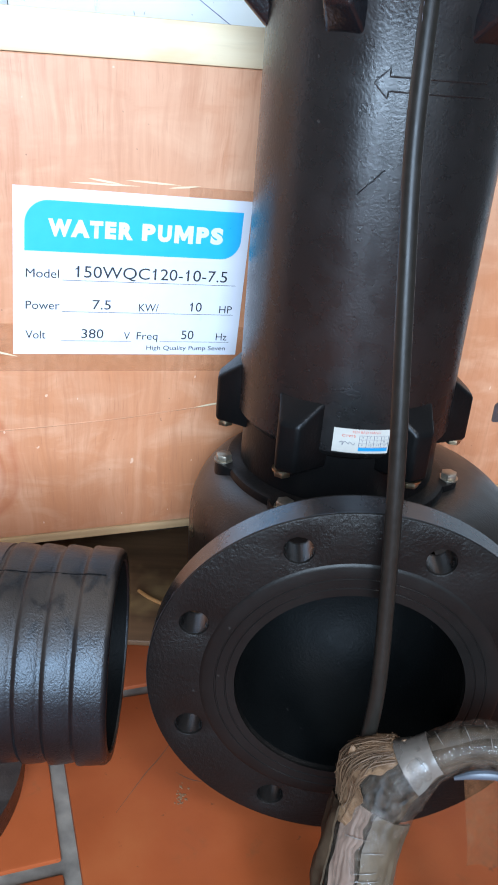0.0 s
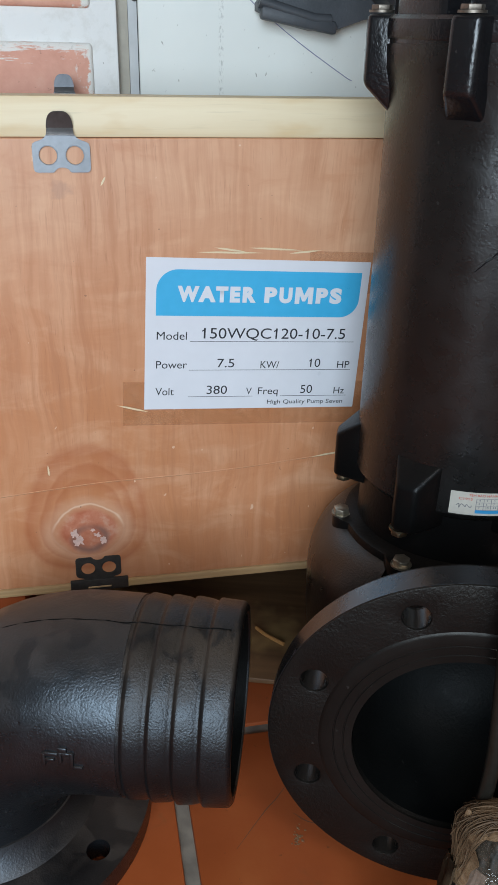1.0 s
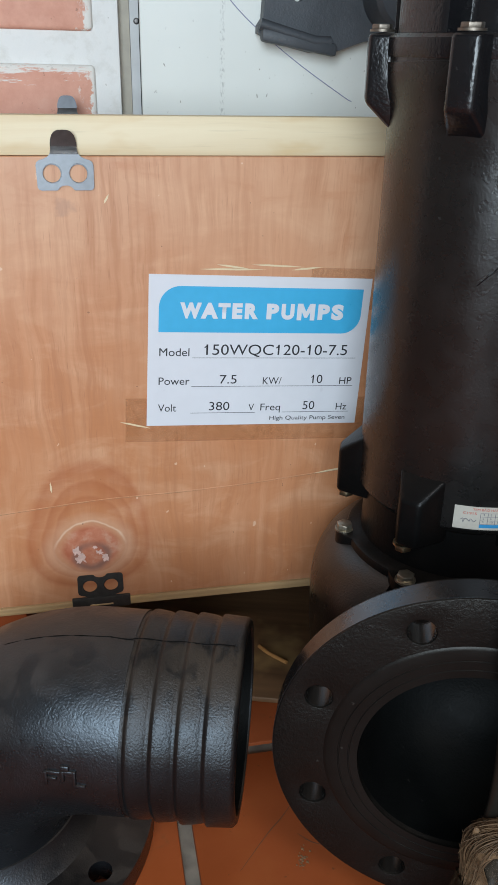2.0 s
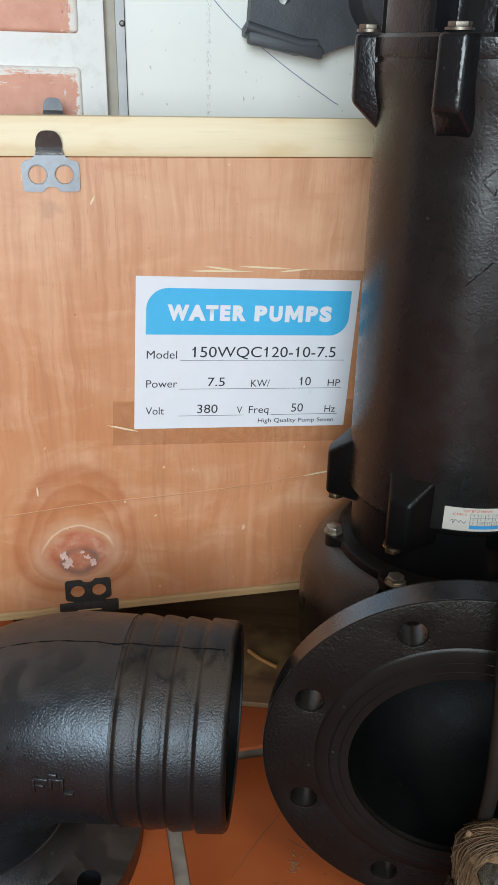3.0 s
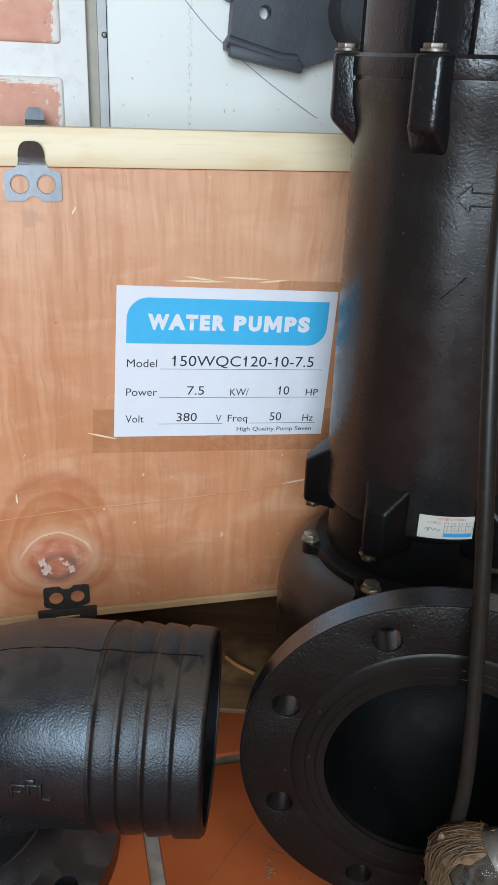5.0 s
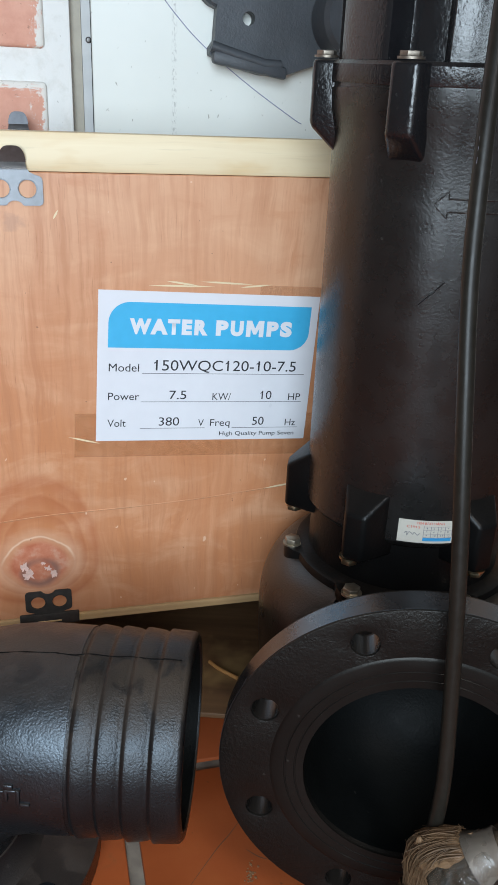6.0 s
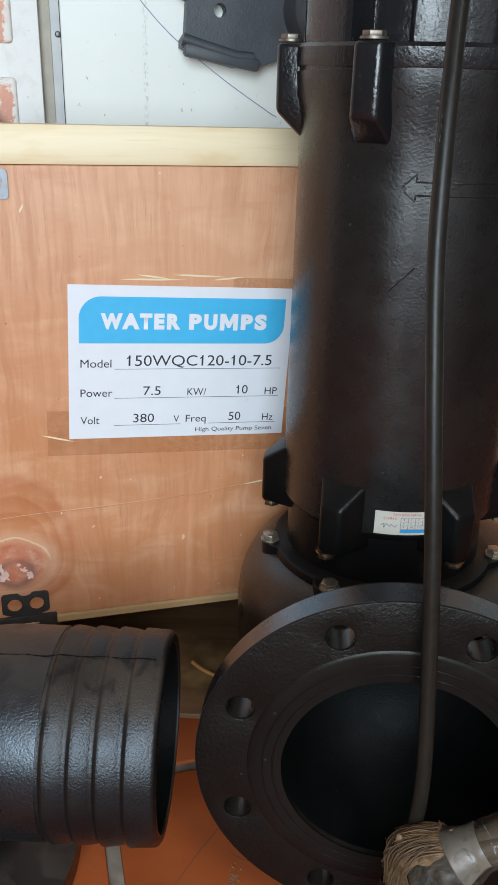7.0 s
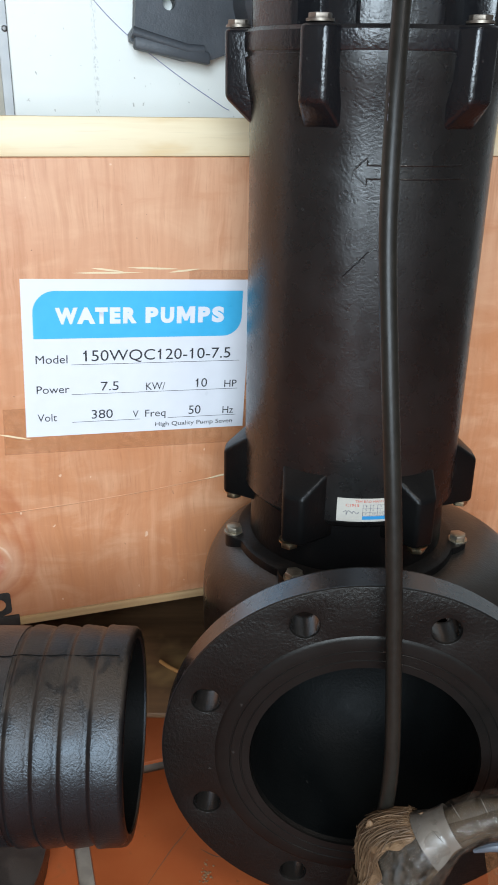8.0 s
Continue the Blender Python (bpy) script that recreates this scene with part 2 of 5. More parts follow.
def terracotta():
    m, n, l, b = mat("orange_terracotta_tile", 0.5)
    b.inputs["Specular IOR Level"].default_value = 0.22
    v = coords(n, l)
    a = noise_tex(n, l, v, 9, 5, 0.6)
    f = noise_tex(n, l, v, 120, 4)
    oi = n.new("ShaderNodeObjectInfo")
    col = ramp(n, l, a, (0.25, (0.20, 0.040, 0.011)), (0.55, (0.28, 0.062, 0.018)), (0.8, (0.345, 0.096, 0.029)))
    col = mix(n, l, val(n, l, "MULTIPLY", oi.outputs["Random"], 0.3), col, (0.3, 0.075, 0.017))
    dirt = ramp(n, l, noise_tex(n, l, v, 26, 6, 0.7, 0.6), (0.6, (0, 0, 0)), (0.72, (1, 1, 1)))
    col = mix(n, l, val(n, l, "MULTIPLY", dirt, 0.4), col, (0.15, 0.06, 0.022))
    spot = ramp(n, l, noise_tex(n, l, v, 70, 3, 0.6), (0.69, (0, 0, 0)), (0.73, (1, 1, 1)))
    col = mix(n, l, val(n, l, "MULTIPLY", spot, 0.55), col, (0.07, 0.03, 0.015))
    l.new(col, b.inputs["Base Color"])
    l.new(val(n, l, "ADD", val(n, l, "MULTIPLY", a, 0.35), 0.25, True), b.inputs["Roughness"])
    bump(n, l, b, f, 0.12, 0.001)
    return m


def plywood():
    """Reddish plywood veneer: upright grain with fine dark vessels, blotchy pale figure, one knot under arched rings."""
    m, n, l, b = mat("reddish_plywood", 0.48)
    v = coords(n, l)
    sx = n.new("ShaderNodeSeparateXYZ")
    l.new(v, sx.inputs[0])
    x, z = sx.outputs[0], sx.outputs[2]

    def stretched(wob, amount, up):
        c = n.new("ShaderNodeCombineXYZ")
        l.new(val(n, l, "ADD", x, val(n, l, "MULTIPLY", wob, amount)), c.inputs[0])
        l.new(val(n, l, "MULTIPLY", z, up), c.inputs[2])
        return c.outputs[0]

    # distance from the knot, and the taller arches above it
    dx = val(n, l, "DIVIDE", val(n, l, "ADD", x, 0.1565), 0.034)
    dz = val(n, l, "DIVIDE", val(n, l, "SUBTRACT", z, 0.180), 0.029)
    wobble = val(n, l, "SUBTRACT", noise_tex(n, l, v, 24, 3), 0.5)
    d = val(n, l, "SQRT", val(n, l, "ADD", val(n, l, "MULTIPLY", dx, dx), val(n, l, "MULTIPLY", dz, dz)))
    d = val(n, l, "ADD", d, val(n, l, "MULTIPLY", wobble, 0.35))
    tall = val(n, l, "ADD", val(n, l, "MULTIPLY", val(n, l, "MAXIMUM", dz, 0.0), 0.52), val(n, l, "MULTIPLY", val(n, l, "MINIMUM", dz, 0.0), 1.1))
    wide = val(n, l, "SQRT", val(n, l, "ADD", val(n, l, "MULTIPLY", dx, dx), val(n, l, "MULTIPLY", tall, tall)))
    wide = val(n, l, "ADD", wide, val(n, l, "MULTIPLY", val(n, l, "SUBTRACT", noise_tex(n, l, v, 11, 3), 0.5), 0.5))

    warp = noise_tex(n, l, coords(n, l, (3, 1, 1.4)), 4.0, 3)
    big = noise_tex(n, l, v, 6, 4)
    fig = noise_tex(n, l, stretched(warp, 0.09, 0.07), 48, 5, 0.6)
    cross = noise_tex(n, l, coords(n, l, (1.3, 1, 3.2), (0, 0.5, 0)), 10, 5, 0.62, 0.6)
    col = ramp(n, l, fig, (0.25, (0.475, 0.185, 0.076)), (0.5, (0.56, 0.243, 0.116)), (0.78, (0.65, 0.335, 0.185)))
    col = mix(n, l, ramp(n, l, big, (0.42, (0, 0, 0)), (0.62, (0.6, 0.6, 0.6))), col, (0.515, 0.2, 0.08))
    # paler colour towards the lid, with a noisy edge
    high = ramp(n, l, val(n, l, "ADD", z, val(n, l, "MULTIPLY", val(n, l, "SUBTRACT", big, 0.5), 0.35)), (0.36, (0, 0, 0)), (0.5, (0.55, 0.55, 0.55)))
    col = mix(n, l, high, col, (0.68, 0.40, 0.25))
    col = mix(n, l, ramp(n, l, cross, (0.48, (0, 0, 0)), (0.70, (0.5, 0.5, 0.5))), col, (0.71, 0.41, 0.245))
    col = mix(n, l, ramp(n, l, cross, (0.28, (0.45, 0.45, 0.45)), (0.43, (0, 0, 0))), col, (0.49, 0.185, 0.078))
    # streaks and vessels
    where = ramp(n, l, noise_tex(n, l, coords(n, l, (1, 1, 0.6)), 6, 3), (0.40, (0.12, 0.12, 0.12)), (0.58, (0.8, 0.8, 0.8)))
    streak = ramp(n, l, noise_tex(n, l, stretched(warp, 0.03, 0.05), 130, 4, 0.65), (0.38, (0.8, 0.8, 0.8)), (0.56, (0, 0, 0)))
    col = mix(n, l, val(n, l, "MULTIPLY", streak, where), col, (0.455, 0.185, 0.085))
    vessel = ramp(n, l, noise_tex(n, l, stretched(warp, 0.012, 0.055), 620, 3, 0.6), (0.60, (0, 0, 0)), (0.70, (0.65, 0.65, 0.65)))
    col = mix(n, l, val(n, l, "MULTIPLY", vessel, where), col, (0.36, 0.14, 0.066))
    # arches
    arch = ramp(n, l, val(n, l, "MULTIPLY", wide, 0.5), (0.44, (0.1, 0.1, 0.1)), (0.54, (0.7, 0.7, 0.7)), (0.57, (0.25, 0.25, 0.25)), (0.68, (0.8, 0.8, 0.8)), (0.71, (0.3, 0.3, 0.3)), (0.85, (0.8, 0.8, 0.8)), (0.92, (0.15, 0.15, 0.15)), (1.0, (0, 0, 0)))
    arch = val(n, l, "MULTIPLY", arch, ramp(n, l, cross, (0.3, (1, 1, 1)), (0.75, (0.45, 0.45, 0.45))))
    col = mix(n, l, arch, col, (0.405, 0.122, 0.047))
    # grey smudge under the upper clip
    stain_x = val(n, l, "DIVIDE", val(n, l, "ADD", x, 0.157), 0.012)
    stain_z = val(n, l, "DIVIDE", val(n, l, "SUBTRACT", z, 0.516), 0.008)
    sd = val(n, l, "ADD", val(n, l, "MULTIPLY", stain_x, stain_x), val(n, l, "MULTIPLY", stain_z, stain_z))
    sd = val(n, l, "ADD", sd, val(n, l, "MULTIPLY", val(n, l, "SUBTRACT", noise_tex(n, l, v, 90, 4), 0.5), 4.0))
    col = mix(n, l, ramp(n, l, sd, (0.2, (0.4, 0.4, 0.4)), (1.3, (0, 0, 0))), col, (0.36, 0.2, 0.14))
    # knot: red heart with a dark torn ring, pale rim round it
    heart = ramp(n, l, d, (0.75, (0.9, 0.9, 0.9)), (1.0, (0, 0, 0)))
    knot = ramp(n, l, noise_tex(n, l, v, 70, 4), (0.35, (0.44, 0.12, 0.062)), (0.52, (0.53, 0.19, 0.11)), (0.68, (0.60, 0.34, 0.235)))
    col = mix(n, l, heart, col, knot)
    low = val(n, l, "SQRT", val(n, l, "ADD", val(n, l, "MULTIPLY", dx, dx), val(n, l, "MULTIPLY", val(n, l, "ADD", dz, 0.3), val(n, l, "ADD", dz, 0.3))))
    torn = val(n, l, "ABSOLUTE", val(n, l, "SUBTRACT", val(n, l, "ADD", low, val(n, l, "MULTIPLY", wobble, 0.5)), 0.47))
    torn = val(n, l, "MULTIPLY", ramp(n, l, torn, (0.03, (0.85, 0.85, 0.85)), (0.2, (0, 0, 0))), ramp(n, l, dz, (0.0, (1, 1, 1)), (0.35, (0, 0, 0))))
    col = mix(n, l, torn, col, (0.25, 0.125, 0.095))
    rim = ramp(n, l, val(n, l, "ABSOLUTE", val(n, l, "SUBTRACT", d, 1.12)), (0.04, (0.3, 0.3, 0.3)), (0.36, (0, 0, 0)))
    col = mix(n, l, rim, col, (0.72, 0.46, 0.31))
    edge = ramp(n, l, val(n, l, "ABSOLUTE", val(n, l, "SUBTRACT", d, 1.04)), (0.004, (0.6, 0.6, 0.6)), (0.05, (0, 0, 0)))
    col = mix(n, l, val(n, l, "MULTIPLY", edge, ramp(n, l, dz, (0.0, (0.15, 0.15, 0.15)), (0.5, (1, 1, 1)))), col, (0.76, 0.55, 0.40))
    nick = ramp(n, l, noise_tex(n, l, coords(n, l, (1, 1, 0.6)), 110, 2), (0.735, (0, 0, 0)), (0.75, (1, 1, 1)))
    col = mix(n, l, val(n, l, "MULTIPLY", nick, 0.6), col, (0.76, 0.54, 0.38))
    fleck = ramp(n, l, noise_tex(n, l, v, 150, 2), (0.25, (0.6, 0.6, 0.6)), (0.265, (0, 0, 0)))
    col = mix(n, l, fleck, col, (0.2, 0.09, 0.05))
    l.new(col, b.inputs["Base Color"])
    l.new(val(n, l, "ADD", val(n, l, "MULTIPLY", cross, 0.3), 0.3, True), b.inputs["Roughness"])
    k = bump(n, l, b, fig, 0.12, 0.001)
    bump(n, l, b, big, 0.25, 0.006, k)
    return m


def pine(name, lo, hi, along):
    m, n, l, b = mat(name, 0.55)
    v = coords(n, l, along)
    a = noise_tex(n, l, v, 55, 5, 0.6, 0.3)
    f = noise_tex(n, l, v, 400, 3)
    big = noise_tex(n, l, coords(n, l, (2, 2, 6)), 6, 3)
    col = ramp(n, l, a, (0.3, lo), (0.65, hi))
    streak = ramp(n, l, big, (0.55, (0, 0, 0)), (0.8, (0.8, 0.8, 0.8)))
    col = mix(n, l, streak, col, (0.62, 0.4, 0.16))
    col = mix(n, l, ramp(n, l, f, (0.6, (0, 0, 0)), (0.8, (0.25, 0.25, 0.25))), col, tuple(c * 0.6 for c in lo))
    l.new(col, b.inputs["Base Color"])
    bump(n, l, b, a, 0.15, 0.001)
    return m


WALLPAINT, PANEL, BRICK, TILE, PLY = painted_wall(), sheet_panel(), brick_face(), terracotta(), plywood()
PINE = pine("pale_pine", (0.68, 0.52, 0.31), (0.78, 0.65, 0.44), (0.05, 1, 1))
PLYEDGE = pine("pale_ply_edge", (0.38, 0.23, 0.105), (0.54, 0.36, 0.18), (0.05, 1, 3))
BOARD = pine("dirty_brown_board", (0.12, 0.062, 0.03), (0.21, 0.112, 0.052), (0.1, 1, 1))


def clear_film(name, tint, rough, alpha):
    m, n, l, b = mat(name, rough)
    v = coords(n, l)
    a = noise_tex(n, l, v, 90, 4, 0.6, 1.5)
    tr, mx = n.new("ShaderNodeBsdfTransparent"), n.new("ShaderNodeMixShader")
    b.inputs["Base Color"].default_value = (*tint, 1)
    bump(n, l, b, a, 0.5, 0.002)
    l.new(ramp(n, l, a, (0.35, (alpha[0],) * 3), (0.7, (alpha[1],) * 3)), mx.inputs[0])
    l.new(tr.outputs[0], mx.inputs[1])
    l.new(b.outputs[0], mx.inputs[2])
    l.new(mx.outputs[0], n["Material Output"].inputs[0])
    return m


FILM = clear_film("clear_wrapping_film", (0.16, 0.125, 0.095), 0.07, (0.03, 0.34))
BROWN_FILM = clear_film("brown_tinted_film", (0.16, 0.07, 0.03), 0.2, (0.25, 0.6))
TAPE = clear_film("clear_packing_tape", (0.5, 0.22, 0.09), 0.25, (0.12, 0.18))


def wrap_paper():
    m, n, l, b = mat("brown_wrapping_tape", 0.62)
    v = coords(n, l)
    a = noise_tex(n, l, coords(n, l, (0.5, 0.5, 1.6)), 110, 5, 0.6, 0.6)
    wide = noise_tex(n, l, v, 45, 3)
    col = ramp(n, l, a, (0.3, (0.08, 0.044, 0.02)), (0.5, (0.15, 0.086, 0.042)), (0.72, (0.24, 0.15, 0.08)))
    col = mix(n, l, ramp(n, l, wide, (0.5, (0, 0, 0)), (0.68, (0.4, 0.4, 0.4))), col, (0.13, 0.075, 0.04))
    l.new(col, b.inputs["Base Color"])
    bump(n, l, b, a, 0.9, 0.003)
    return m


WRAP = wrap_paper()
WHITE_TAPE = plain("white_masking_tape", (0.12, 0.102, 0.084), 0.3, 0.35, 45, 0.9)
FIBRE = plain("frayed_tan_fibre", (0.10, 0.056, 0.026), 0.6, 0.5, 40, 0.1)
GLINT = plain("pale_film_glint", (0.17, 0.155, 0.135), 0.08, 0.15, 90, 0.1)
COIL = plain("grimy_cable_sheath", (0.04, 0.027, 0.015), 0.6, 0.4, 120, 0.3)
COIL.node_tree.nodes["Principled BSDF"].inputs["Specular IOR Level"].default_value = 0.25
HOLLOW = plain("hollow_shade_brown", (0.016, 0.012, 0.008), 0.5, 0.4, 90, 0.3)
PINK_PAPER = plain("pale_pinkish_paper_strip", (0.17, 0.118, 0.088), 0.6, 0.25, 40, 0.4)
OLIVE_TAPE = plain("olive_brown_tape", (0.075, 0.055, 0.034), 0.45, 0.35, 50, 0.4)
for m_ in (HOLLOW, PINK_PAPER, OLIVE_TAPE):
    m_.node_tree.nodes["Principled BSDF"].inputs["Specular IOR Level"].default_value = 0.2
COIL_PALE = plain("dusty_brown_cable_sheath", (0.06, 0.045, 0.034), 0.6, 0.3, 90, 0.3)
# the blue is the film fold's reflection, put into its base colour
BLUE_FILM = plain("film_fold_blue_reflection", (0.07, 0.08, 0.095), 0.35, 0.2, 60, 0.5)
PALE_CREASE = plain("pale_veneer_crease", (0.58, 0.30, 0.165), 0.7, 0.3, 60, 0.2)
CARD = plain("brown_cardboard_tag", (0.34, 0.19, 0.1), 0.8, 0.2, 60, 0.2)


# ---- mesh helpers ----
def empty(name, label, category, m=None, group="", kind=""):
    ob = new(name)
    ob.empty_display_size = 0.05
    if m is not None:
        ob.matrix_world = m
    return tagged(ob, label, category, group, kind)


def mesh_of(bm, material, sharp=35, smooth=True):
    bmesh.ops.recalc_face_normals(bm, faces=bm.faces)
    me = bpy.data.meshes.new("mesh")
    bm.to_mesh(me)
    bm.free()
    if smooth:
        me.shade_smooth()
        me.set_sharp_from_angle(angle=radians(sharp))
    me.materials.append(material)
    return me


def part(name, bm, material, parent, label="", m=None, sharp=35, smooth=True):
    me = bm if isinstance(bm, bpy.types.Mesh) else mesh_of(bm, material, sharp, smooth)
    me.name = name
    ob = new(name, me)
    ob.parent = parent
    if m is not None:
        ob.matrix_basis = m
    return tagged(ob, label)


def thing(name, bm, material, label, category, m=None, kind="", group="", sharp=35):
    ob = new(name, mesh_of(bm, material, sharp))
    if m is not None:
        ob.matrix_world = m
    return tagged(ob, label, category, group, kind)


def box(x0, x1, y0, y1, z0, z1, bevel=0.0, seg=2, bm=None):
    own = bmesh.new()
    bmesh.ops.create_cube(own, size=1, matrix=Matrix.Translation(((x0 + x1) / 2, (y0 + y1) / 2, (z0 + z1) / 2)) @ Matrix.Diagonal((x1 - x0, y1 - y0, z1 - z0, 1)))
    if bevel:
        bmesh.ops.bevel(own, geom=own.edges[:], offset=bevel, segments=seg, affect="EDGES", profile=0.5)
    if bm is None:
        return own
    me = bpy.data.meshes.new("tmp")
    own.to_mesh(me)
    own.free()
    bm.from_mesh(me)
    bpy.data.meshes.remove(me)
    return bm


def lathe(profile, seg=96, radial=None, closed=False):
    """Turns (radius, z) pairs about z; radial(angle, radius, z) may change the radius. Ends on the axis are closed."""
    bm = bmesh.new()
    rings = []
    for r, z in profile:
        if r == 0:
            rings.append([bm.verts.new((0, 0, z))])
            continue
        ring = []
        for k in range(seg):
            a = 2 * math.pi * k / seg
            q = radial(a, r, z) if radial else r
            ring.append(bm.verts.new((q * math.cos(a), q * math.sin(a), z)))
        rings.append(ring)
    pairs = list(zip(rings, rings[1:]))
    if closed:
        pairs.append((rings[-1], rings[0]))
    for p, q in pairs:
        if len(p) == len(q) == 1:
            continue
        for k in range(seg):
            j = (k + 1) % seg
            if len(p) == 1:
                bm.faces.new((p[0], q[k], q[j]))
            elif len(q) == 1:
                bm.faces.new((p[k], p[j], q[0]))
            else:
                bm.faces.new((p[k], p[j], q[j], q[k]))
    return bm


def tube(points, radius, seg=20, around=None, caps=True):
    """A round tube along points; radius may be a function of (step 0..1, angle)."""
    pts = [Vector(p) for p in points]
    bm = bmesh.new()
    rings = []
    side = None
    for k, p in enumerate(pts):
        d = (pts[min(k + 1, len(pts) - 1)] - pts[max(k - 1, 0)]).normalized()
        if side is None:
            side = d.orthogonal().normalized() if around is None else (Vector(around) - Vector(around).dot(d) * d).normalized()
        side = (side - side.dot(d) * d).normalized()
        up = d.cross(side)
        ring = []
        for j in range(seg):
            a = 2 * math.pi * j / seg
            r = radius(k / (len(pts) - 1), a) if callable(radius) else radius
            ring.append(bm.verts.new(p + r * (math.cos(a) * side + math.sin(a) * up)))
        rings.append(ring)
    for p, q in zip(rings, rings[1:]):
        for j in range(seg):
            i = (j + 1) % seg
            bm.faces.new((p[j], p[i], q[i], q[j]))
    if caps:
        bm.faces.new(rings[0])
        bm.faces.new(rings[-1])
    return bm


def spline(points, n=12):
    """Catmull-Rom through the points."""
    p = [Vector(q) for q in points]
    p = [2 * p[0] - p[1], *p, 2 * p[-1] - p[-2]]
    out = []
    for k in range(1, len(p) - 2):
        a, b, c, d = p[k - 1:k + 3]
        for j in range(n):
            t = j / n
            out.append(0.5 * (2 * b + (c - a) * t + (2 * a - 5 * b + 4 * c - d) * t * t + (3 * b - a - 3 * c + d) * t ** 3))
    out.append(p[-2])
    return out


def prism(outline, depth):
    """A flat outline (a, z) given thickness along y, from 0 to -depth (front)."""
    bm = bmesh.new()
    f = bm.faces.new([bm.verts.new((a, 0, z)) for a, z in outline])
    g = bmesh.ops.extrude_face_region(bm, geom=[f])
    bmesh.ops.translate(bm, verts=[v for v in g["geom"] if isinstance(v, bmesh.types.BMVert)], vec=(0, -depth, 0))
    return bm


def circle_loop(bm, cx, cz, r, n):
    vs = [bm.verts.new((cx + r * math.cos(2 * math.pi * k / n), 0, cz + r * math.sin(2 * math.pi * k / n))) for k in range(n)]
    return [bm.edges.new((vs[k], vs[(k + 1) % n])) for k in range(n)]


def holed(outline, holes, depth, bevel=0.0):
    """A plate in the x-z plane with round holes (cx, cz, r), from y = 0 to y = depth."""
    bm = bmesh.new()
    vs = [bm.verts.new((a, 0, z)) for a, z in outline]
    edges = [bm.edges.new((vs[k], vs[(k + 1) % len(vs)])) for k in range(len(vs))]
    rim = list(edges)
    for cx, cz, r in holes:
        loop = circle_loop(bm, cx, cz, r, 24 if r < 0.03 else 72)
        edges += loop
        rim += loop
    r = bmesh.ops.triangle_fill(bm, use_beauty=True, use_dissolve=False, edges=edges, normal=(0, -1, 0))
    faces = [f for f in r["geom"] if isinstance(f, bmesh.types.BMFace)]
    back = bmesh.ops.duplicate(bm, geom=faces)
    vmap = back["vert_map"]
    moved = {v for f in back["geom"] if isinstance(f, bmesh.types.BMFace) for v in f.verts}
    for e in rim:
        a, b = e.verts
        bm.faces.new((a, b, vmap[b], vmap[a]))
    for v in moved:
        v.co.y += depth
    bmesh.ops.recalc_face_normals(bm, faces=bm.faces)
    if bevel:
        bmesh.ops.bevel(bm, geom=[e for e in rim if e.is_valid], offset=bevel, segments=2, affect="EDGES", profile=0.5)
    return bm


def rounded(x0, x1, z0, z1, r, n=6):
    """Outline of a rectangle; r: corner radii bottom-left, bottom-right, top-right, top-left."""
    out = []
    for (cx, cz, sx, sz, a0), q in zip(((x0, z0, 1, 1, 180), (x1, z0, -1, 1, 270), (x1, z1, -1, -1, 0), (x0, z1, 1, -1, 90)), r):
        if q == 0:
            out.append((cx, cz))
            continue
        for k in range(n + 1):
            a = radians(a0 + 90 * k / n)
            out.append((cx + sx * q + q * math.cos(a), cz + sz * q + q * math.sin(a)))
    return out


def text_mesh(body, material, x0, x1, base, cap, bold=0.0, depth=0.0001):
    """Writing in the x-z plane, stretched to run from x0 to x1 with capitals of the height cap above base."""
    cu = bpy.data.curves.new("writing", "FONT")
    cu.body, cu.size, cu.offset, cu.resolution_u = body, 1.0, bold, 4
    ob = new("writing", cu)
    bpy.context.view_layer.update()
    me = bpy.data.meshes.new_from_object(ob.evaluated_get(bpy.context.evaluated_depsgraph_get()))
    bpy.data.objects.remove(ob)
    ref = bpy.data.curves.new("ref", "FONT")
    ref.body, ref.size = "H", 1.0
    ro = new("ref", ref)
    bpy.context.view_layer.update()
    hm = bpy.data.meshes.new_from_object(ro.evaluated_get(bpy.context.evaluated_depsgraph_get()))
    high = max(v.co.y for v in hm.vertices)
    bpy.data.objects.remove(ro)
    flags = []
    for k, ch in enumerate(body):
        if ch == "1":
            cu.body = body[:k + 1]
            po = new("writing", cu)
            bpy.context.view_layer.update()
            right = max(v.co.x for v in bpy.data.meshes.new_from_object(po.evaluated_get(bpy.context.evaluated_depsgraph_get())).vertices)
            bpy.data.objects.remove(po)
            flags.append(right)
    if flags:      # the figure one has a slanting flag
        b = bmesh.new()
        b.from_mesh(me)
        for right in flags:
            q = right - 0.03
            b.faces.new([b.verts.new(p) for p in ((q, high, 0), (q - 0.06, high - 0.09, 0), (q - 0.17, high - 0.165, 0), (q - 0.17, high - 0.245, 0), (q, high - 0.15, 0))])
        b.to_mesh(me)
        b.free()
    xs = [v.co.x for v in me.vertices]
    lo, hi = min(xs), max(xs)
    for v in me.vertices:
        v.co = (x0 + (v.co.x - lo) / (hi - lo) * (x1 - x0), -depth, base + v.co.y / high * cap)
    me.materials.clear()
    me.materials.append(material)
    return me


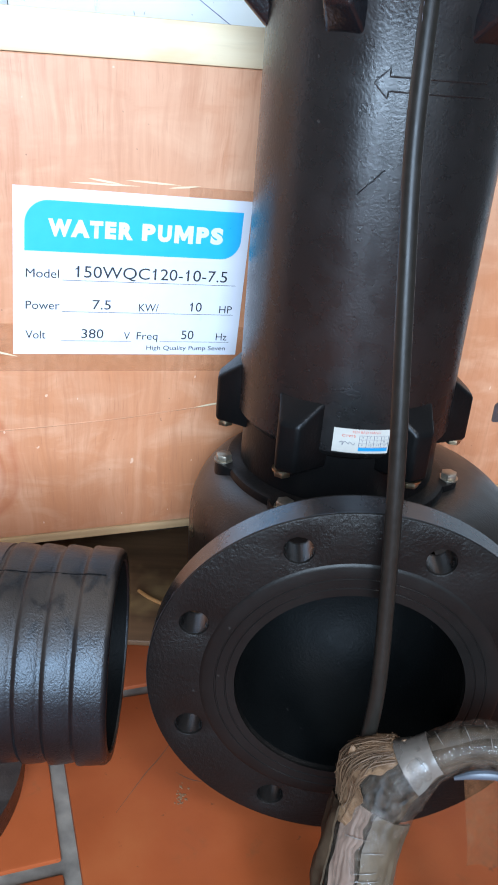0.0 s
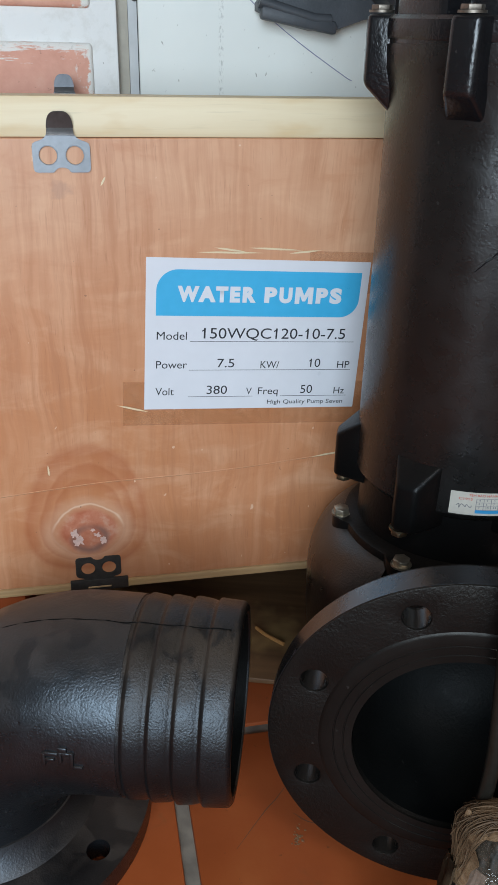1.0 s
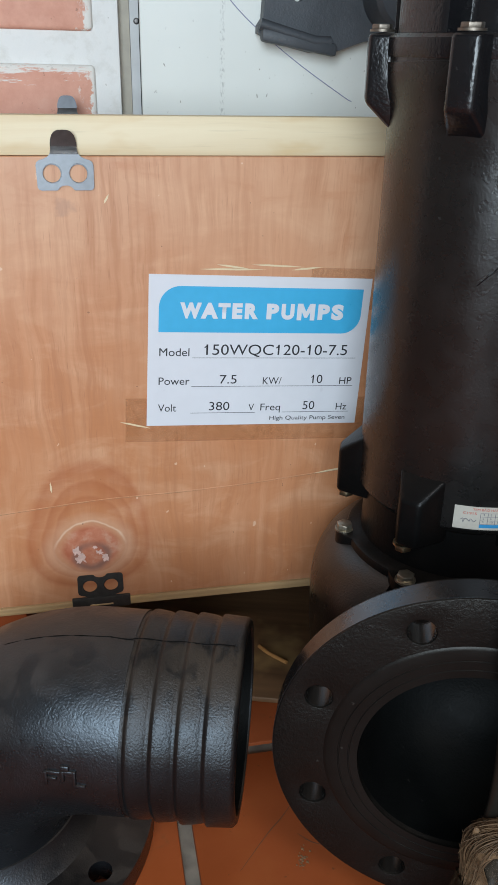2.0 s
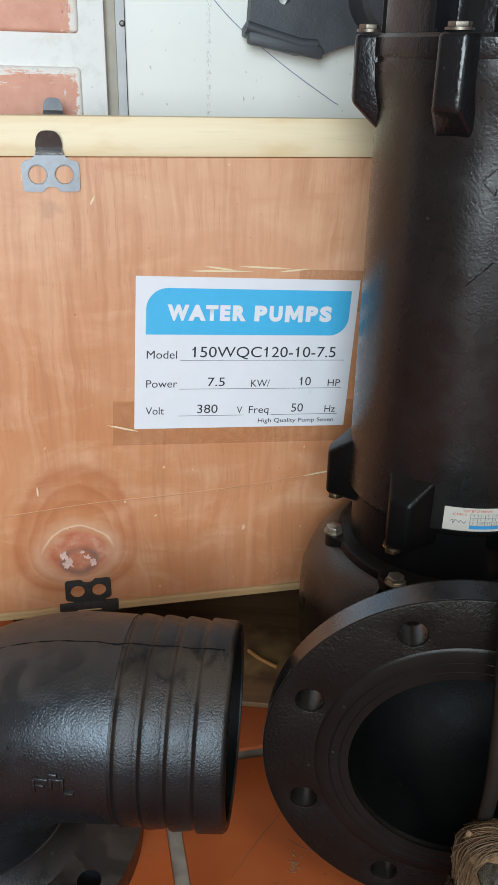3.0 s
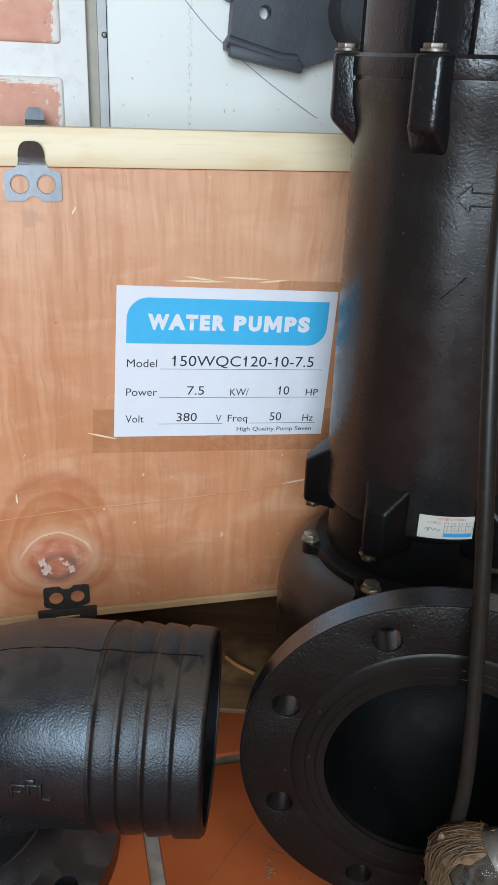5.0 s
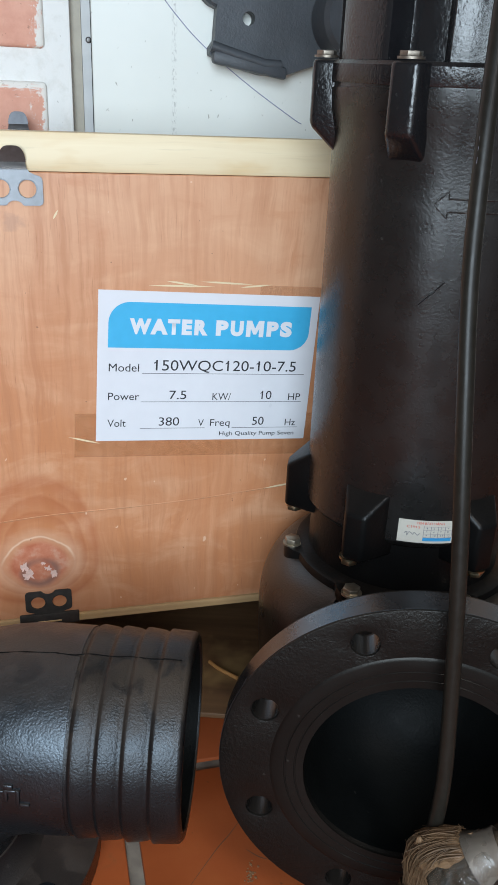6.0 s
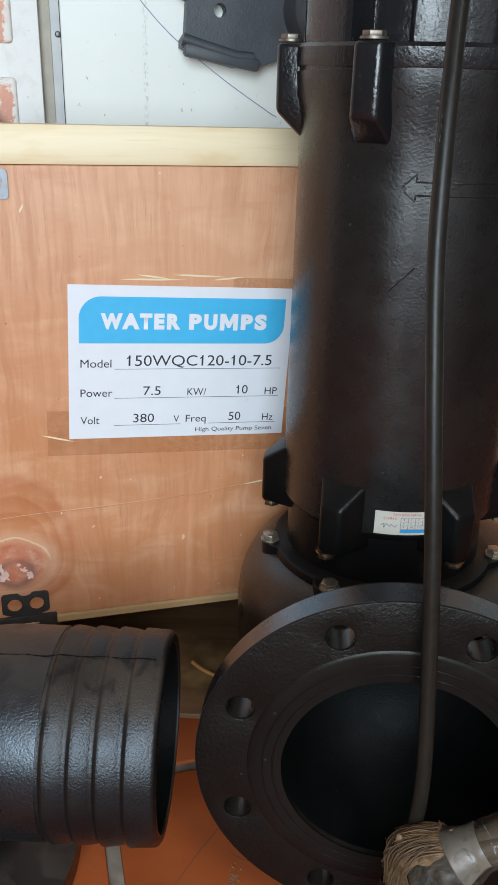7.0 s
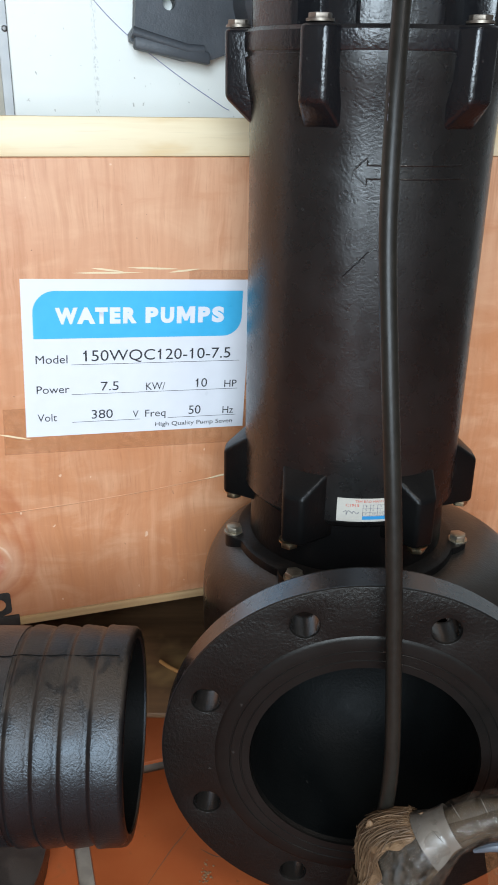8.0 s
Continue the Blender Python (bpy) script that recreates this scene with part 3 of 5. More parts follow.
def hexbolt(name, parent, m, material, head=0.0062, high=0.0075, washer=True, stud=0.0):
    bm = bmesh.new()
    bmesh.ops.create_cone(bm, cap_ends=True, segments=6, radius1=head * 1.155, radius2=head * 1.155, depth=high, matrix=Matrix.Translation((0, 0, high / 2 + 0.0015)))
    bmesh.ops.bevel(bm, geom=bm.edges[:], offset=0.0006, segments=2, affect="EDGES", profile=0.5)
    ob = part(name, bm, material, parent, "", m, 25)
    if washer:
        w = bmesh.new()
        bmesh.ops.create_cone(w, cap_ends=True, segments=28, radius1=head * 1.35, radius2=head * 1.35, depth=0.0016, matrix=Matrix.Translation((0, 0, 0.0008)))
        part("washer", w, material, ob)
    if stud:
        s = bmesh.new()
        bmesh.ops.create_cone(s, cap_ends=True, segments=16, radius1=head * 0.62, radius2=head * 0.62, depth=stud, matrix=Matrix.Translation((0, 0, high + 0.0015 + stud / 2)))
        part("stud", s, material, ob)
    return ob


# ---- the setting ----
bm = box(-2.12, 2.42, -2.42, 0.12, -0.06, -0.004)
bmesh.ops.transform(bm, matrix=WALL, verts=bm.verts)
floor = tagged(new("floor", mesh_of(bm, GROUT)), "orange terracotta tiled floor with wide grey joints", "floor", kind="structure")

wall_back = tagged(new("wall_north", mesh_of(box(-2.0, 0.0145, 0.0, 0.12, 0, 2.7, 0.003), WALLPAINT)), "white painted wall with inset terracotta bricks", "wall", kind="structure")
wall_back.matrix_world = WALL
part("grey_strip", box(0.0275, 0.0376, 0.010, 0.12, 0, 2.7), GAP_GREY, wall_back)
part("seam", box(0.03765, 0.03795, 0.004, 0.12, 0, 2.7), DARK_LINE, wall_back, "thin dark gap beside the panel")
b = lathe([(0, 0.0), (0.0034, 0.0), (0.0033, 0.0012), (0.0022, 0.0026), (0, 0.0030)], 20)
part("screw", b, TAB_STEEL, wall_back, "dark screw head", Matrix.Translation((0.0350, 0.0098, 0.6762)) @ Matrix.Rotation(radians(90), 4, "X"))
post = tagged(new("trim", mesh_of(box(0.0149, 0.0272, 0.014, 0.12, 0, 2.7), GAP)), "grey beige recessed upright strip beside the wall", "trim", kind="structure")
post.matrix_world = WALL
panel = tagged(new("wall_panel", mesh_of(box(0.038, 2.3, 0.0, 0.12, 0, 2.7, 0.002), PANEL)), "pale grey white painted sheet panel with specks", "wall panel", kind="structure")
panel.matrix_world = WALL
# unseen walls and roof, added to close the room and hold down fill light
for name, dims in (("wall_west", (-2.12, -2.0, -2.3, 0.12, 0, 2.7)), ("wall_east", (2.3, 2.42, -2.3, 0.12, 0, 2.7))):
    w = tagged(new(name, mesh_of(box(*dims), DIM)), "plain dim unseen side wall added to close the room", "wall", kind="structure")
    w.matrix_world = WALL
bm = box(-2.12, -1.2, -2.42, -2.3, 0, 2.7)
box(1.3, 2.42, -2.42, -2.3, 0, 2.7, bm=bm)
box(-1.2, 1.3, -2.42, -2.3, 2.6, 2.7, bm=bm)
w = tagged(new("wall_south", mesh_of(bm, DIM)), "plain dim unseen wall with a wide doorway, added to close the room", "wall", kind="structure")
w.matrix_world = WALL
w = tagged(new("ceiling", mesh_of(box(-2.12, 2.42, -2.42, 0.12, 2.7, 2.8), CEILING)), "plain dark unseen roof added to close the room", "ceiling", kind="structure")
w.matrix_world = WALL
yard = tagged(new("ground", mesh_of(box(-40, 40, -80, 40, -0.2, -0.062), OUTSIDE)), "pale concrete yard outside the doorway", "ground", kind="structure")
yard.matrix_world = WALL


# ---- the plywood crate ----
U0, U1, DEEP, LOW, TOP = -0.34, 0.50, 0.27, 0.108, 0.5825
crate = empty("plywood_crate", "reddish plywood shipping crate with pale pine lid strip", "crate", CRATE)
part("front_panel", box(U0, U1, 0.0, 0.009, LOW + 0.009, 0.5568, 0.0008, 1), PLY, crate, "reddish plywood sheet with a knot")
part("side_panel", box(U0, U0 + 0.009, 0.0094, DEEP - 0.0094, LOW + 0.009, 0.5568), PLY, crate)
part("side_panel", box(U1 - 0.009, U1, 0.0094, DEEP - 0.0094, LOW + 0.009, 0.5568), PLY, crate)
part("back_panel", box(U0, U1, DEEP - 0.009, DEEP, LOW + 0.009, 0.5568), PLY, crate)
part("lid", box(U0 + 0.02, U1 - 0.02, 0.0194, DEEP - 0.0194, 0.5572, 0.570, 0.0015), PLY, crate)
for ya, yb in ((-0.001, 0.019), (DEEP - 0.019, DEEP)):
    bm = box(U0, U1, ya, yb, 0.5572, 0.5872, 0.0015)
    for v in bm.verts:
        v.co.z += (0.0016 + 0.0018 * v.co.x + (-0.0100 if ya > 0.1 else 0.0)) if v.co.z > 0.57 else 0.0
    part("lid_rail", bm, PINE, crate, "pale pine rail")
bm = box(U0, U1, -0.002, DEEP, LOW, LOW + 0.0086, 0.0008)
for v in bm.verts:
    v.co.z += 0.0012 * noise.noise(Vector((v.co.x * 30, 0, v.co.z * 90)))
part("bottom_panel", bm, PLYEDGE, crate, "pale splintered bottom edge")
part("support_block", box(U0 + 0.01, -0.226, 0.001, 0.10, 0.0, LOW - 0.0003, 0.003), TILE, crate, "red clay block under the crate")
for u in (U0 + 0.03, 0.06, U1 - 0.10):
    part("skid", box(u, u + 0.07, 0.15, DEEP - 0.01, 0.0, LOW - 0.0003, 0.002), DARKWOOD, crate, "dark timber skid")


def crate_clip(u, z, flip, tab, material, label, name="metal_clip", lean=-0.0050):
    """Spring clip: a plate with two holes and a bent tab."""
    clip = empty(name, label, "metal clip", CRATE @ Matrix.Translation((u, -0.0004, z)) @ Matrix.Diagonal((1, 1, flip, 1)), "metal clips on the crate")
    notch = [(0.0065 * math.cos(radians(q)), -0.0145 + 0.0045 * math.sin(radians(q))) for q in range(165, 0, -15)]
    o = [(-0.0232, -0.0112), (-0.0222, -0.0132), (-0.0200, -0.0140), (-0.0075, -0.0140), *notch, (0.0075, -0.0140), (0.0200, -0.0140), (0.0222, -0.0132), (0.0232, -0.0112),
         (0.0234, 0.0060), (0.0226, 0.0086), (0.0205, 0.0100), (0.0165, 0.0112), (0.0130, 0.0132), (0.0112, 0.0155), (-0.0112, 0.0155), (-0.0130, 0.0132), (-0.0165, 0.0112), (-0.0205, 0.0100), (-0.0226, 0.0086), (-0.0234, 0.0060)]
    plate = part("plate", holed(o, [(-0.0108, -0.0005, 0.0072), (0.0108, -0.0005, 0.0072)], -0.0014, 0.0003), material, clip)
    for hx in (-0.0108, 0.0108):
        part("hole_rim", lathe([(0.0072, 0.0013), (0.0081, 0.0013), (0.0079, 0.0019), (0.0074, 0.0019)], 32, None, True), material, plate, "", Matrix.Translation((hx, 0, -0.0005)) @ Matrix.Rotation(radians(90), 4, "X"))
    if tab:
        def sheet(prof):
            b = bmesh.new()
            rows = [[b.verts.new((w * q / 6, yy, zz)) for q in range(-6, 7)] for zz, yy, w in prof]
            for p, q in zip(rows, rows[1:]):
                for k in range(12):
                    b.faces.new((p[k], p[k + 1], q[k + 1], q[k]))
            g = bmesh.ops.extrude_face_region(b, geom=b.faces[:])
            bmesh.ops.translate(b, verts=[v for v in g["geom"] if isinstance(v, bmesh.types.BMVert)], vec=(0, 0.0009, 0))
            return b
        part("fold", sheet([(0.0150, -0.0012, 0.0113), (0.0156, -0.0056, 0.0112), (0.0176, -0.0046, 0.0108), (0.0196, -0.0032, 0.0105), (0.0208, -0.0024, 0.0103)]), STEEL, clip, "folded edge, its highlight given by a brighter steel")
        dome = [(0.0206 + 0.0132 * math.sin(radians(q)), -0.0024 + lean * math.sin(radians(q)), 0.0103 * math.cos(radians(q)) ** 0.62 + 0.0004) for q in range(0, 91, 9)]
        part("tab", sheet(dome), tab, clip, "bent spring tab")
    return clip


crate_clip(-0.1545, 0.5438, 1, TAB_STEEL, STEEL_DULL, "zinc steel clip with two holes below the crate lid")
low_clip = crate_clip(-0.1490, 0.134, -1, None, CLIP_DARK, "dark steel clip with two holes at the crate bottom")
part("foot", box(-0.030, 0.030, -0.0034, 0.0, 0.0125, 0.0265, 0.0012), CLIP_DARK, low_clip)
part("slot_edge", box(-0.012, 0.012, -0.0042, -0.0036, 0.0205, 0.0225, 0.0003, 1), PLYEDGE, low_clip, "pale splinter under the clip")
crate_clip(0.458, 0.218, 1, STEEL_DULL, STEEL_DULL, "zinc steel clip near the crate corner")
back_clip = crate_clip(-0.150, 0.5615, 1, STEEL_DULL, STEEL_DULL, "zinc steel clip with its tab standing above the crate's back edge", lean=0.0045)
back_clip.matrix_world = CRATE @ Matrix.Translation((-0.152, DEEP + 0.006, 0.5640))

# pale filler flakes in the knot
for k, (du, dz, r, tall) in enumerate(((-0.0090, -0.0072, 0.0050, 0.9), (-0.0140, 0.0015, 0.0030, 1.7), (0.0086, -0.0010, 0.0032, 0.9), (0.0145, -0.0085, 0.0030, 1.6), (0.0044, 0.0050, 0.0016, 1.0))):
    o = []
    for j in range(26):
        a = 2 * math.pi * j / 26
        w = r * (1.0 + 0.9 * noise.noise(Vector((1.6 * math.cos(a) + 7 * k, 1.6 * math.sin(a), 0.3))) + 0.2 * random.Random(40 + k * 30 + j).uniform(-1, 1))
        o.append((w * math.cos(a), tall * w * math.sin(a)))
    part("knot_flake", prism(o, 0.0004), CHIP, crate, "", Matrix.Translation((-0.1565 + du, -0.0002, 0.1755 + dz)))
# torn splinters of the sheet's face
for k, (u, z, ln, an) in enumerate(((-0.106, 0.3125, 0.030, -16), (-0.012, 0.4600, 0.062, -2), (0.03, 0.4622, 0.05, -4), (0.058, 0.4590, 0.03, 4), (-0.012, 0.4625, 0.03, -9), (-0.19, 0.252, 0.012, 92), (0.098, 0.2495, 0.045, 7), (-0.122, 0.5225, 0.009, 60))):
    o = [(-ln / 2, 0), (-ln * 0.2, 0.0009), (ln * 0.25, 0.0007), (ln / 2, 0), (ln * 0.1, -0.0008), (-ln * 0.3, -0.0006)]
    part("splinter", prism(o, 0.0005), PINE, crate, "pale splinter", Matrix.Translation((u, -0.0002, z)) @ Matrix.Rotation(radians(-an), 4, "Y"))
CREASE = [(-0.30, 0.2215), (-0.20, 0.2300), (-0.165, 0.2330), (-0.13, 0.2352), (-0.06, 0.2372), (0.0, 0.2402), (0.06, 0.2455), (0.12, 0.2510)]
for lift, wide_, mm in ((0.0, 0.0004, PALE_CREASE), (-0.0010, 0.0003, CARD)):
    pts = spline([(u, -0.0001, z + lift) for u, z in CREASE], 8)
    part("face_crease", tube(pts, lambda s, a, w=wide_: w * (0.55 + 0.6 * noise.noise(Vector((s * 23, w * 9000, 0.2)))), 6), mm, crate, "fine crease in the veneer")
# clear tape over the label
LABEL = CRATE @ Matrix.Translation((0.0135, 0, 0.3795)) @ Matrix.Rotation(radians(2.75), 4, "Y")

label = empty("paper_label", "white paper label with blue heading and black print on the crate", "label", LABEL)
W, H = 0.2105, 0.147


def at(mm_x, mm_y):
    return mm_x / 1000 - W / 2, H / 2 - mm_y / 1000


part("sheet", prism(rounded(-W / 2, W / 2, -H / 2, H / 2, (0, 0, 0, 0)), 0.0004), PAPER, label, "white paper", Matrix.Translation((0, -0.0003, 0)))
x0, z1 = at(9.5, 10.3)
x1, z0 = at(203, 53.5)
part("heading_band", prism(rounded(x0, x1, z0, z1, (0, 0.018, 0, 0.02), 10), 0.0001), BLUE, label, "cyan band", Matrix.Translation((0, -0.0008, 0)))


def write(body, xa, xb, base, cap, material=INK, bold=0.0, lift=0.0008):
    a, zb = at(xa, base)
    b, _ = at(xb, base)
    part("writing", text_mesh(body, material, a, b, zb, cap / 1000, bold), material, label, "", Matrix.Translation((0, -lift, 0)))


def rule(xa, xb, y):
    a, zb = at(xa, y)
    b, _ = at(xb, y)
    part("rule", prism(rounded(a, b, zb - 0.0002, zb + 0.0002, (0, 0, 0, 0)), 0.0001), INK, label, "", Matrix.Translation((0, -0.0008, 0)))


for ch, a, b in (("W", 188, 277), ("A", 273, 346), ("T", 345, 396), ("E", 404, 447), ("R", 457, 514), ("P", 549, 602), ("U", 612, 668), ("M", 680, 757), ("P", 770, 822), ("S", 830, 883)):
    if ch != "M":
        write(ch, (a - 60) / 4.44, (b - 60) / 4.44, 39.0, 12.6, PAPER, 0.065, 0.0011)
        continue
    xa, zb = at((a - 60) / 4.44, 40.8)
    wd = (b - a) / 4440
    o = [(0, 0), (0, 1), (0.30, 1), (0.5, 0.52), (0.70, 1), (1, 1), (1, 0), (0.74, 0), (0.74, 0.52), (0.58, 0.16), (0.42, 0.16), (0.26, 0.52), (0.26, 0)]
    part("writing", prism([(xa + wd * p, zb + 0.0160 * q) for p, q in o], 0.0001), PAPER, label, "", Matrix.Translation((0, -0.0011, 0)))
write("Model", 10.7, 38.9, 76.5, 7.6)
write("150WQC120-10-7.5", 53, 193.6, 75.2, 10.2)
rule(42, 203, 78.2)
write("Power", 10.6, 40, 105.0, 7.4)
write("7.5", 69, 85.6, 104.0, 8.6)
write("KW/", 111.5, 130, 105.0, 7.2)
write("10", 160, 171.5, 104.0, 8.6)
write("HP", 189, 201.6, 105.0, 7.0)
rule(42, 203, 106.8)
write("Volt", 10.5, 28, 132.3, 7.4)
write("380", 60, 80, 131.5, 8.6)
write("V", 99, 104.6, 132.3, 7.0)
rule(42, 106, 134.2)
write("Freq", 111, 131, 132.3, 7.2)
write("50", 154, 166, 131.5, 8.6)
write("Hz", 188.5, 199.5, 132.3, 7.0)
rule(133.5, 202, 134.2)
write("High Quality Pump Seven", 121, 199, 142.4, 4.2, INK, 0.004)

tape = empty("clear_tape", "clear brownish packing tape stuck behind the paper label", "tape", LABEL)
part("strip", prism(rounded(-W / 2 - 0.02, W / 2 + 0.03, -H / 2 - 0.017, -H / 2 + 0.028, (0, 0, 0, 0)), 0.00008), TAPE, tape, "", Matrix.Translation((0, -0.00012, 0)))
part("strip", prism(rounded(W / 2 - 0.06, W / 2 + 0.03, H / 2 - 0.03, H / 2 + 0.009, (0, 0, 0, 0)), 0.00008), TAPE, tape, "", Matrix.Translation((0, -0.00012, 0)))


# ---- the submersible pump ----
PX, PY, R = -0.006, 0.21, 0.0905
pump = empty("submersible_pump", "black painted cast iron submersible sewage pump standing on the floor", "pump", Matrix.Translation((PX, PY, 0)))


def spin(deg):
    """Turn about the pump's axis; 0 faces -y, positive goes to -x."""
    return Matrix.Rotation(radians(-deg), 4, "Z")


part("motor_body", lathe([(0.0, 0.292), (0.072, 0.292), (R - 0.004, 0.294), (R, 0.299), (R, 0.45), (R, 0.56), (R + 0.0005, 0.60), (R + 0.004, 0.615), (R + 0.005, 0.6300), (R + 0.0035, 0.6302), (R + 0.0035, 0.6440), (0, 0.6440)], 128), IRON_SMOOTH, pump)
LEAN = Matrix.Translation((0, 0, 0.64)) @ Matrix.Rotation(radians(2.2), 4, "X") @ Matrix.Translation((0, 0, -0.64))     # the upper housing sits slightly askew
part("motor_flange", lathe([(0, 0.6345), (R + 0.0052, 0.6345), (R + 0.0055, 0.6355), (R + 0.0055, 0.6465), (R + 0.003, 0.649), (0, 0.649)], 128), IRON_GLOSS, pump, "", LEAN)


def pockets(a, r, z):
    """Scalloped round the six bolts."""
    if r < 0.05:
        return r
    deg = (math.degrees(a) + 90 - 4) % 60
    d = abs(deg - 30)
    s = min(1, max(0, (d - 9.5) / 4.0))
    s = s * s * (3 - 2 * s)
    return r - 0.020 * (1 - s)


part("upper_housing", lathe([(0, 0.6492), (R + 0.002, 0.6492), (R + 0.002, 0.80), (R - 0.01, 0.815), (0, 0.815)], 240, pockets), IRON_GLOSS, pump, "", LEAN, 50)


def lug(out, half, base, z0, z1, zc):
    """A bolt lug on the body: full depth from z0 to z1, sloping back to the body at zc."""
    bm = bmesh.new()
    inner = R - 0.012
    prof = [(inner, z0), (out, z0), (out, z1), (R - 0.001, zc), (inner, zc)]
    loops = []
    for s, k in ((-1, 1.0), (1, 1.0)):
        loops.append([bm.verts.new((s * (half if q == out else base + (base - half) * 0.35 * (q == inner)), -q, z)) for q, z in prof])
    bm.faces.new(loops[0])
    bm.faces.new(loops[1])
    for k in range(len(prof)):
        j = (k + 1) % len(prof)
        bm.faces.new((loops[0][k], loops[0][j], loops[1][j], loops[1][k]))
    bmesh.ops.recalc_face_normals(bm, faces=bm.faces)
    bmesh.ops.bevel(bm, geom=bm.edges[:], offset=0.0034, segments=3, affect="EDGES", profile=0.5)
    return mesh_of(bm, IRON, 40)


upper, lower = lug(0.109, 0.0095, 0.0145, 0.6492, 0.6040, 0.586), lug(0.109, 0.0085, 0.0195, 0.281, 0.322, 0.338)
lower.materials[0] = IRON_SHADED
upper.materials[0] = IRON_GLOSS
for deg in (30, 90, 150, 210, 270, 330):
    part("upper_lug", upper, IRON_GLOSS, pump, "", LEAN @ spin(deg - 4))
    part("lower_lug", lower, IRON, pump, "", spin(deg - 3 if deg == 30 else deg))
    hexbolt("bolt", pump, LEAN @ spin(deg - 4) @ Matrix.Translation((0, -0.0995, 0.650)) @ Matrix.Rotation(deg * 0.7, 4, "Z"), BOLT_DIRTY, 0.0066, 0.0034)
    hexbolt("lug_bolt", pump, spin(deg) @ Matrix.Translation((0, -0.1005, 0.281)) @ Matrix.Rotation(math.pi, 4, "X") @ Matrix.Rotation(deg * 0.4, 4, "Z"), BRASS, 0.0062, 0.005)
part("oil_chamber", lathe([(0, 0.2505), (0.085, 0.2505), (0.084, 0.2918), (0, 0.2918)], 96), IRON_SHADED, pump)


def lobes(a, r, z):
    d = min(abs((math.degrees(a) + 90 - q + 180) % 360 - 180) for q in (-81, -27, 27, 81, 135, 180, 225))
    return r + 0.0105 * max(0, math.cos(min(90, d * 9) * math.pi / 180)) ** 0.8 if r > 0.095 else r


part("volute_cover", lathe([(0, 0.228), (0.0975, 0.228), (0.0975, 0.2445), (0.0965, 0.2465), (0.0945, 0.2475), (0.092, 0.2480), (0.086, 0.250), (0, 0.250)], 240, lobes), IRON_SHADED, pump)
for deg in (-81, -27, 27, 81, 135, 180, 225):
    hexbolt("cover_bolt", pump, spin(deg) @ Matrix.Translation((0, -0.1003, 0.2462)) @ Matrix.Rotation(deg * 0.9, 4, "Z"), COVER_BOLT, 0.0064, 0.0050)


def spiral(a, r, z):
    turn = ((math.degrees(a) + 100) % 360) / 360     # grows from the front round by +x
    grow = 0.042 * math.exp(-((turn - 0.30) / 0.24) ** 2) * max(0.0, min(1, (r - 0.07) / 0.05))
    return r + grow


volute_profile = [(0.05, 0.0), (0.105, 0.0), (0.108, 0.012), (0.100, 0.03), (0.110, 0.06), (0.119, 0.09), (0.1245, 0.12), (0.1268, 0.145), (0.1272, 0.168)]
for k in range(13):
    a = radians(90 * k / 12)
    volute_profile.append((0.089 + 0.0383 * math.cos(a), 0.186 + 0.0555 * math.sin(a)))
volute_profile += [(0.086, 0.2405), (0.05, 0.2405)]
bm = lathe(volute_profile, 160, spiral, True)
mouth = [f for f in bm.faces if f.calc_center_median().y < 0 and math.hypot(f.calc_center_median().x + PX, f.calc_center_median().z - 0.175) < 0.088]
bmesh.ops.delete(bm, geom=mouth, context="FACES")     # open into the discharge
part("volute_casing", bm, CASING, pump)

# discharge: hollow neck and drilled flange, facing the camera's side
FZ = 0.175
FLANGE = Matrix.Translation((-PX, -PY, FZ))
TO_Y = Matrix.Rotation(radians(-90), 4, "X")   # the lathe's z becomes y
neck = [(0.080, 0.004), (0.080, 0.045), (0.079, 0.06), (0.074, 0.080), (0.064, 0.098), (0.048, 0.113), (0.025, 0.121), (0.0, 0.123), (0.0, 0.128), (0.028, 0.126), (0.052, 0.118), (0.069, 0.102), (0.081, 0.082), (0.090, 0.062), (0.092, 0.05), (0.098, 0.034), (0.105, 0.024), (0.088, 0.022), (0.088, 0.004)]
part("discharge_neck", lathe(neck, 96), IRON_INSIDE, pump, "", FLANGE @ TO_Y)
ring = [(0.1425 * math.cos(2 * math.pi * k / 144), 0.1425 * math.sin(2 * math.pi * k / 144)) for k in range(144)]
holes = [(0.12 * math.cos(radians(22.5 + 45 * k)), 0.12 * math.sin(radians(22.5 + 45 * k)), 0.0099) for k in range(8)]
flange = part("discharge_flange", holed(ring, [(0, 0, 0.0805), *holes], 0.024, 0.0012), IRON_ROUGH, pump, "drilled round flange", FLANGE, 30)
part("flange_rim", lathe([(0.1428, 0.0016), (0.1428, 0.0224), (0.1421, 0.0224), (0.1421, 0.0016)], 144, None, True), IRON_TURNED, flange, "smooth turned rim", TO_Y)
face = [(0.0806, 0.001), (0.0806, -0.0012), (0.0862, -0.0012), (0.0866, -0.0007), (0.0872, -0.0007), (0.0876, -0.0012), (0.0935, -0.0012), (0.0939, -0.0007), (0.0945, -0.0007), (0.0949, -0.0012), (0.1025, -0.0011), (0.1045, -0.0004), (0.1065, 0.001)]
part("raised_face", lathe(face, 144, None, True), IRON_FACE, flange, "grooved sealing face", TO_Y)

for hx, hz, hr in holes:
    part("hole_wall", lathe([(hr + 0.0002, 0.002), (hr - 0.0002, 0.002), (hr - 0.0002, 0.022), (hr + 0.0002, 0.022)], 32, None, True), IRON_SMOOTH, flange, "smooth drilled hole wall", Matrix.Translation((hx, 0, hz)) @ TO_Y)

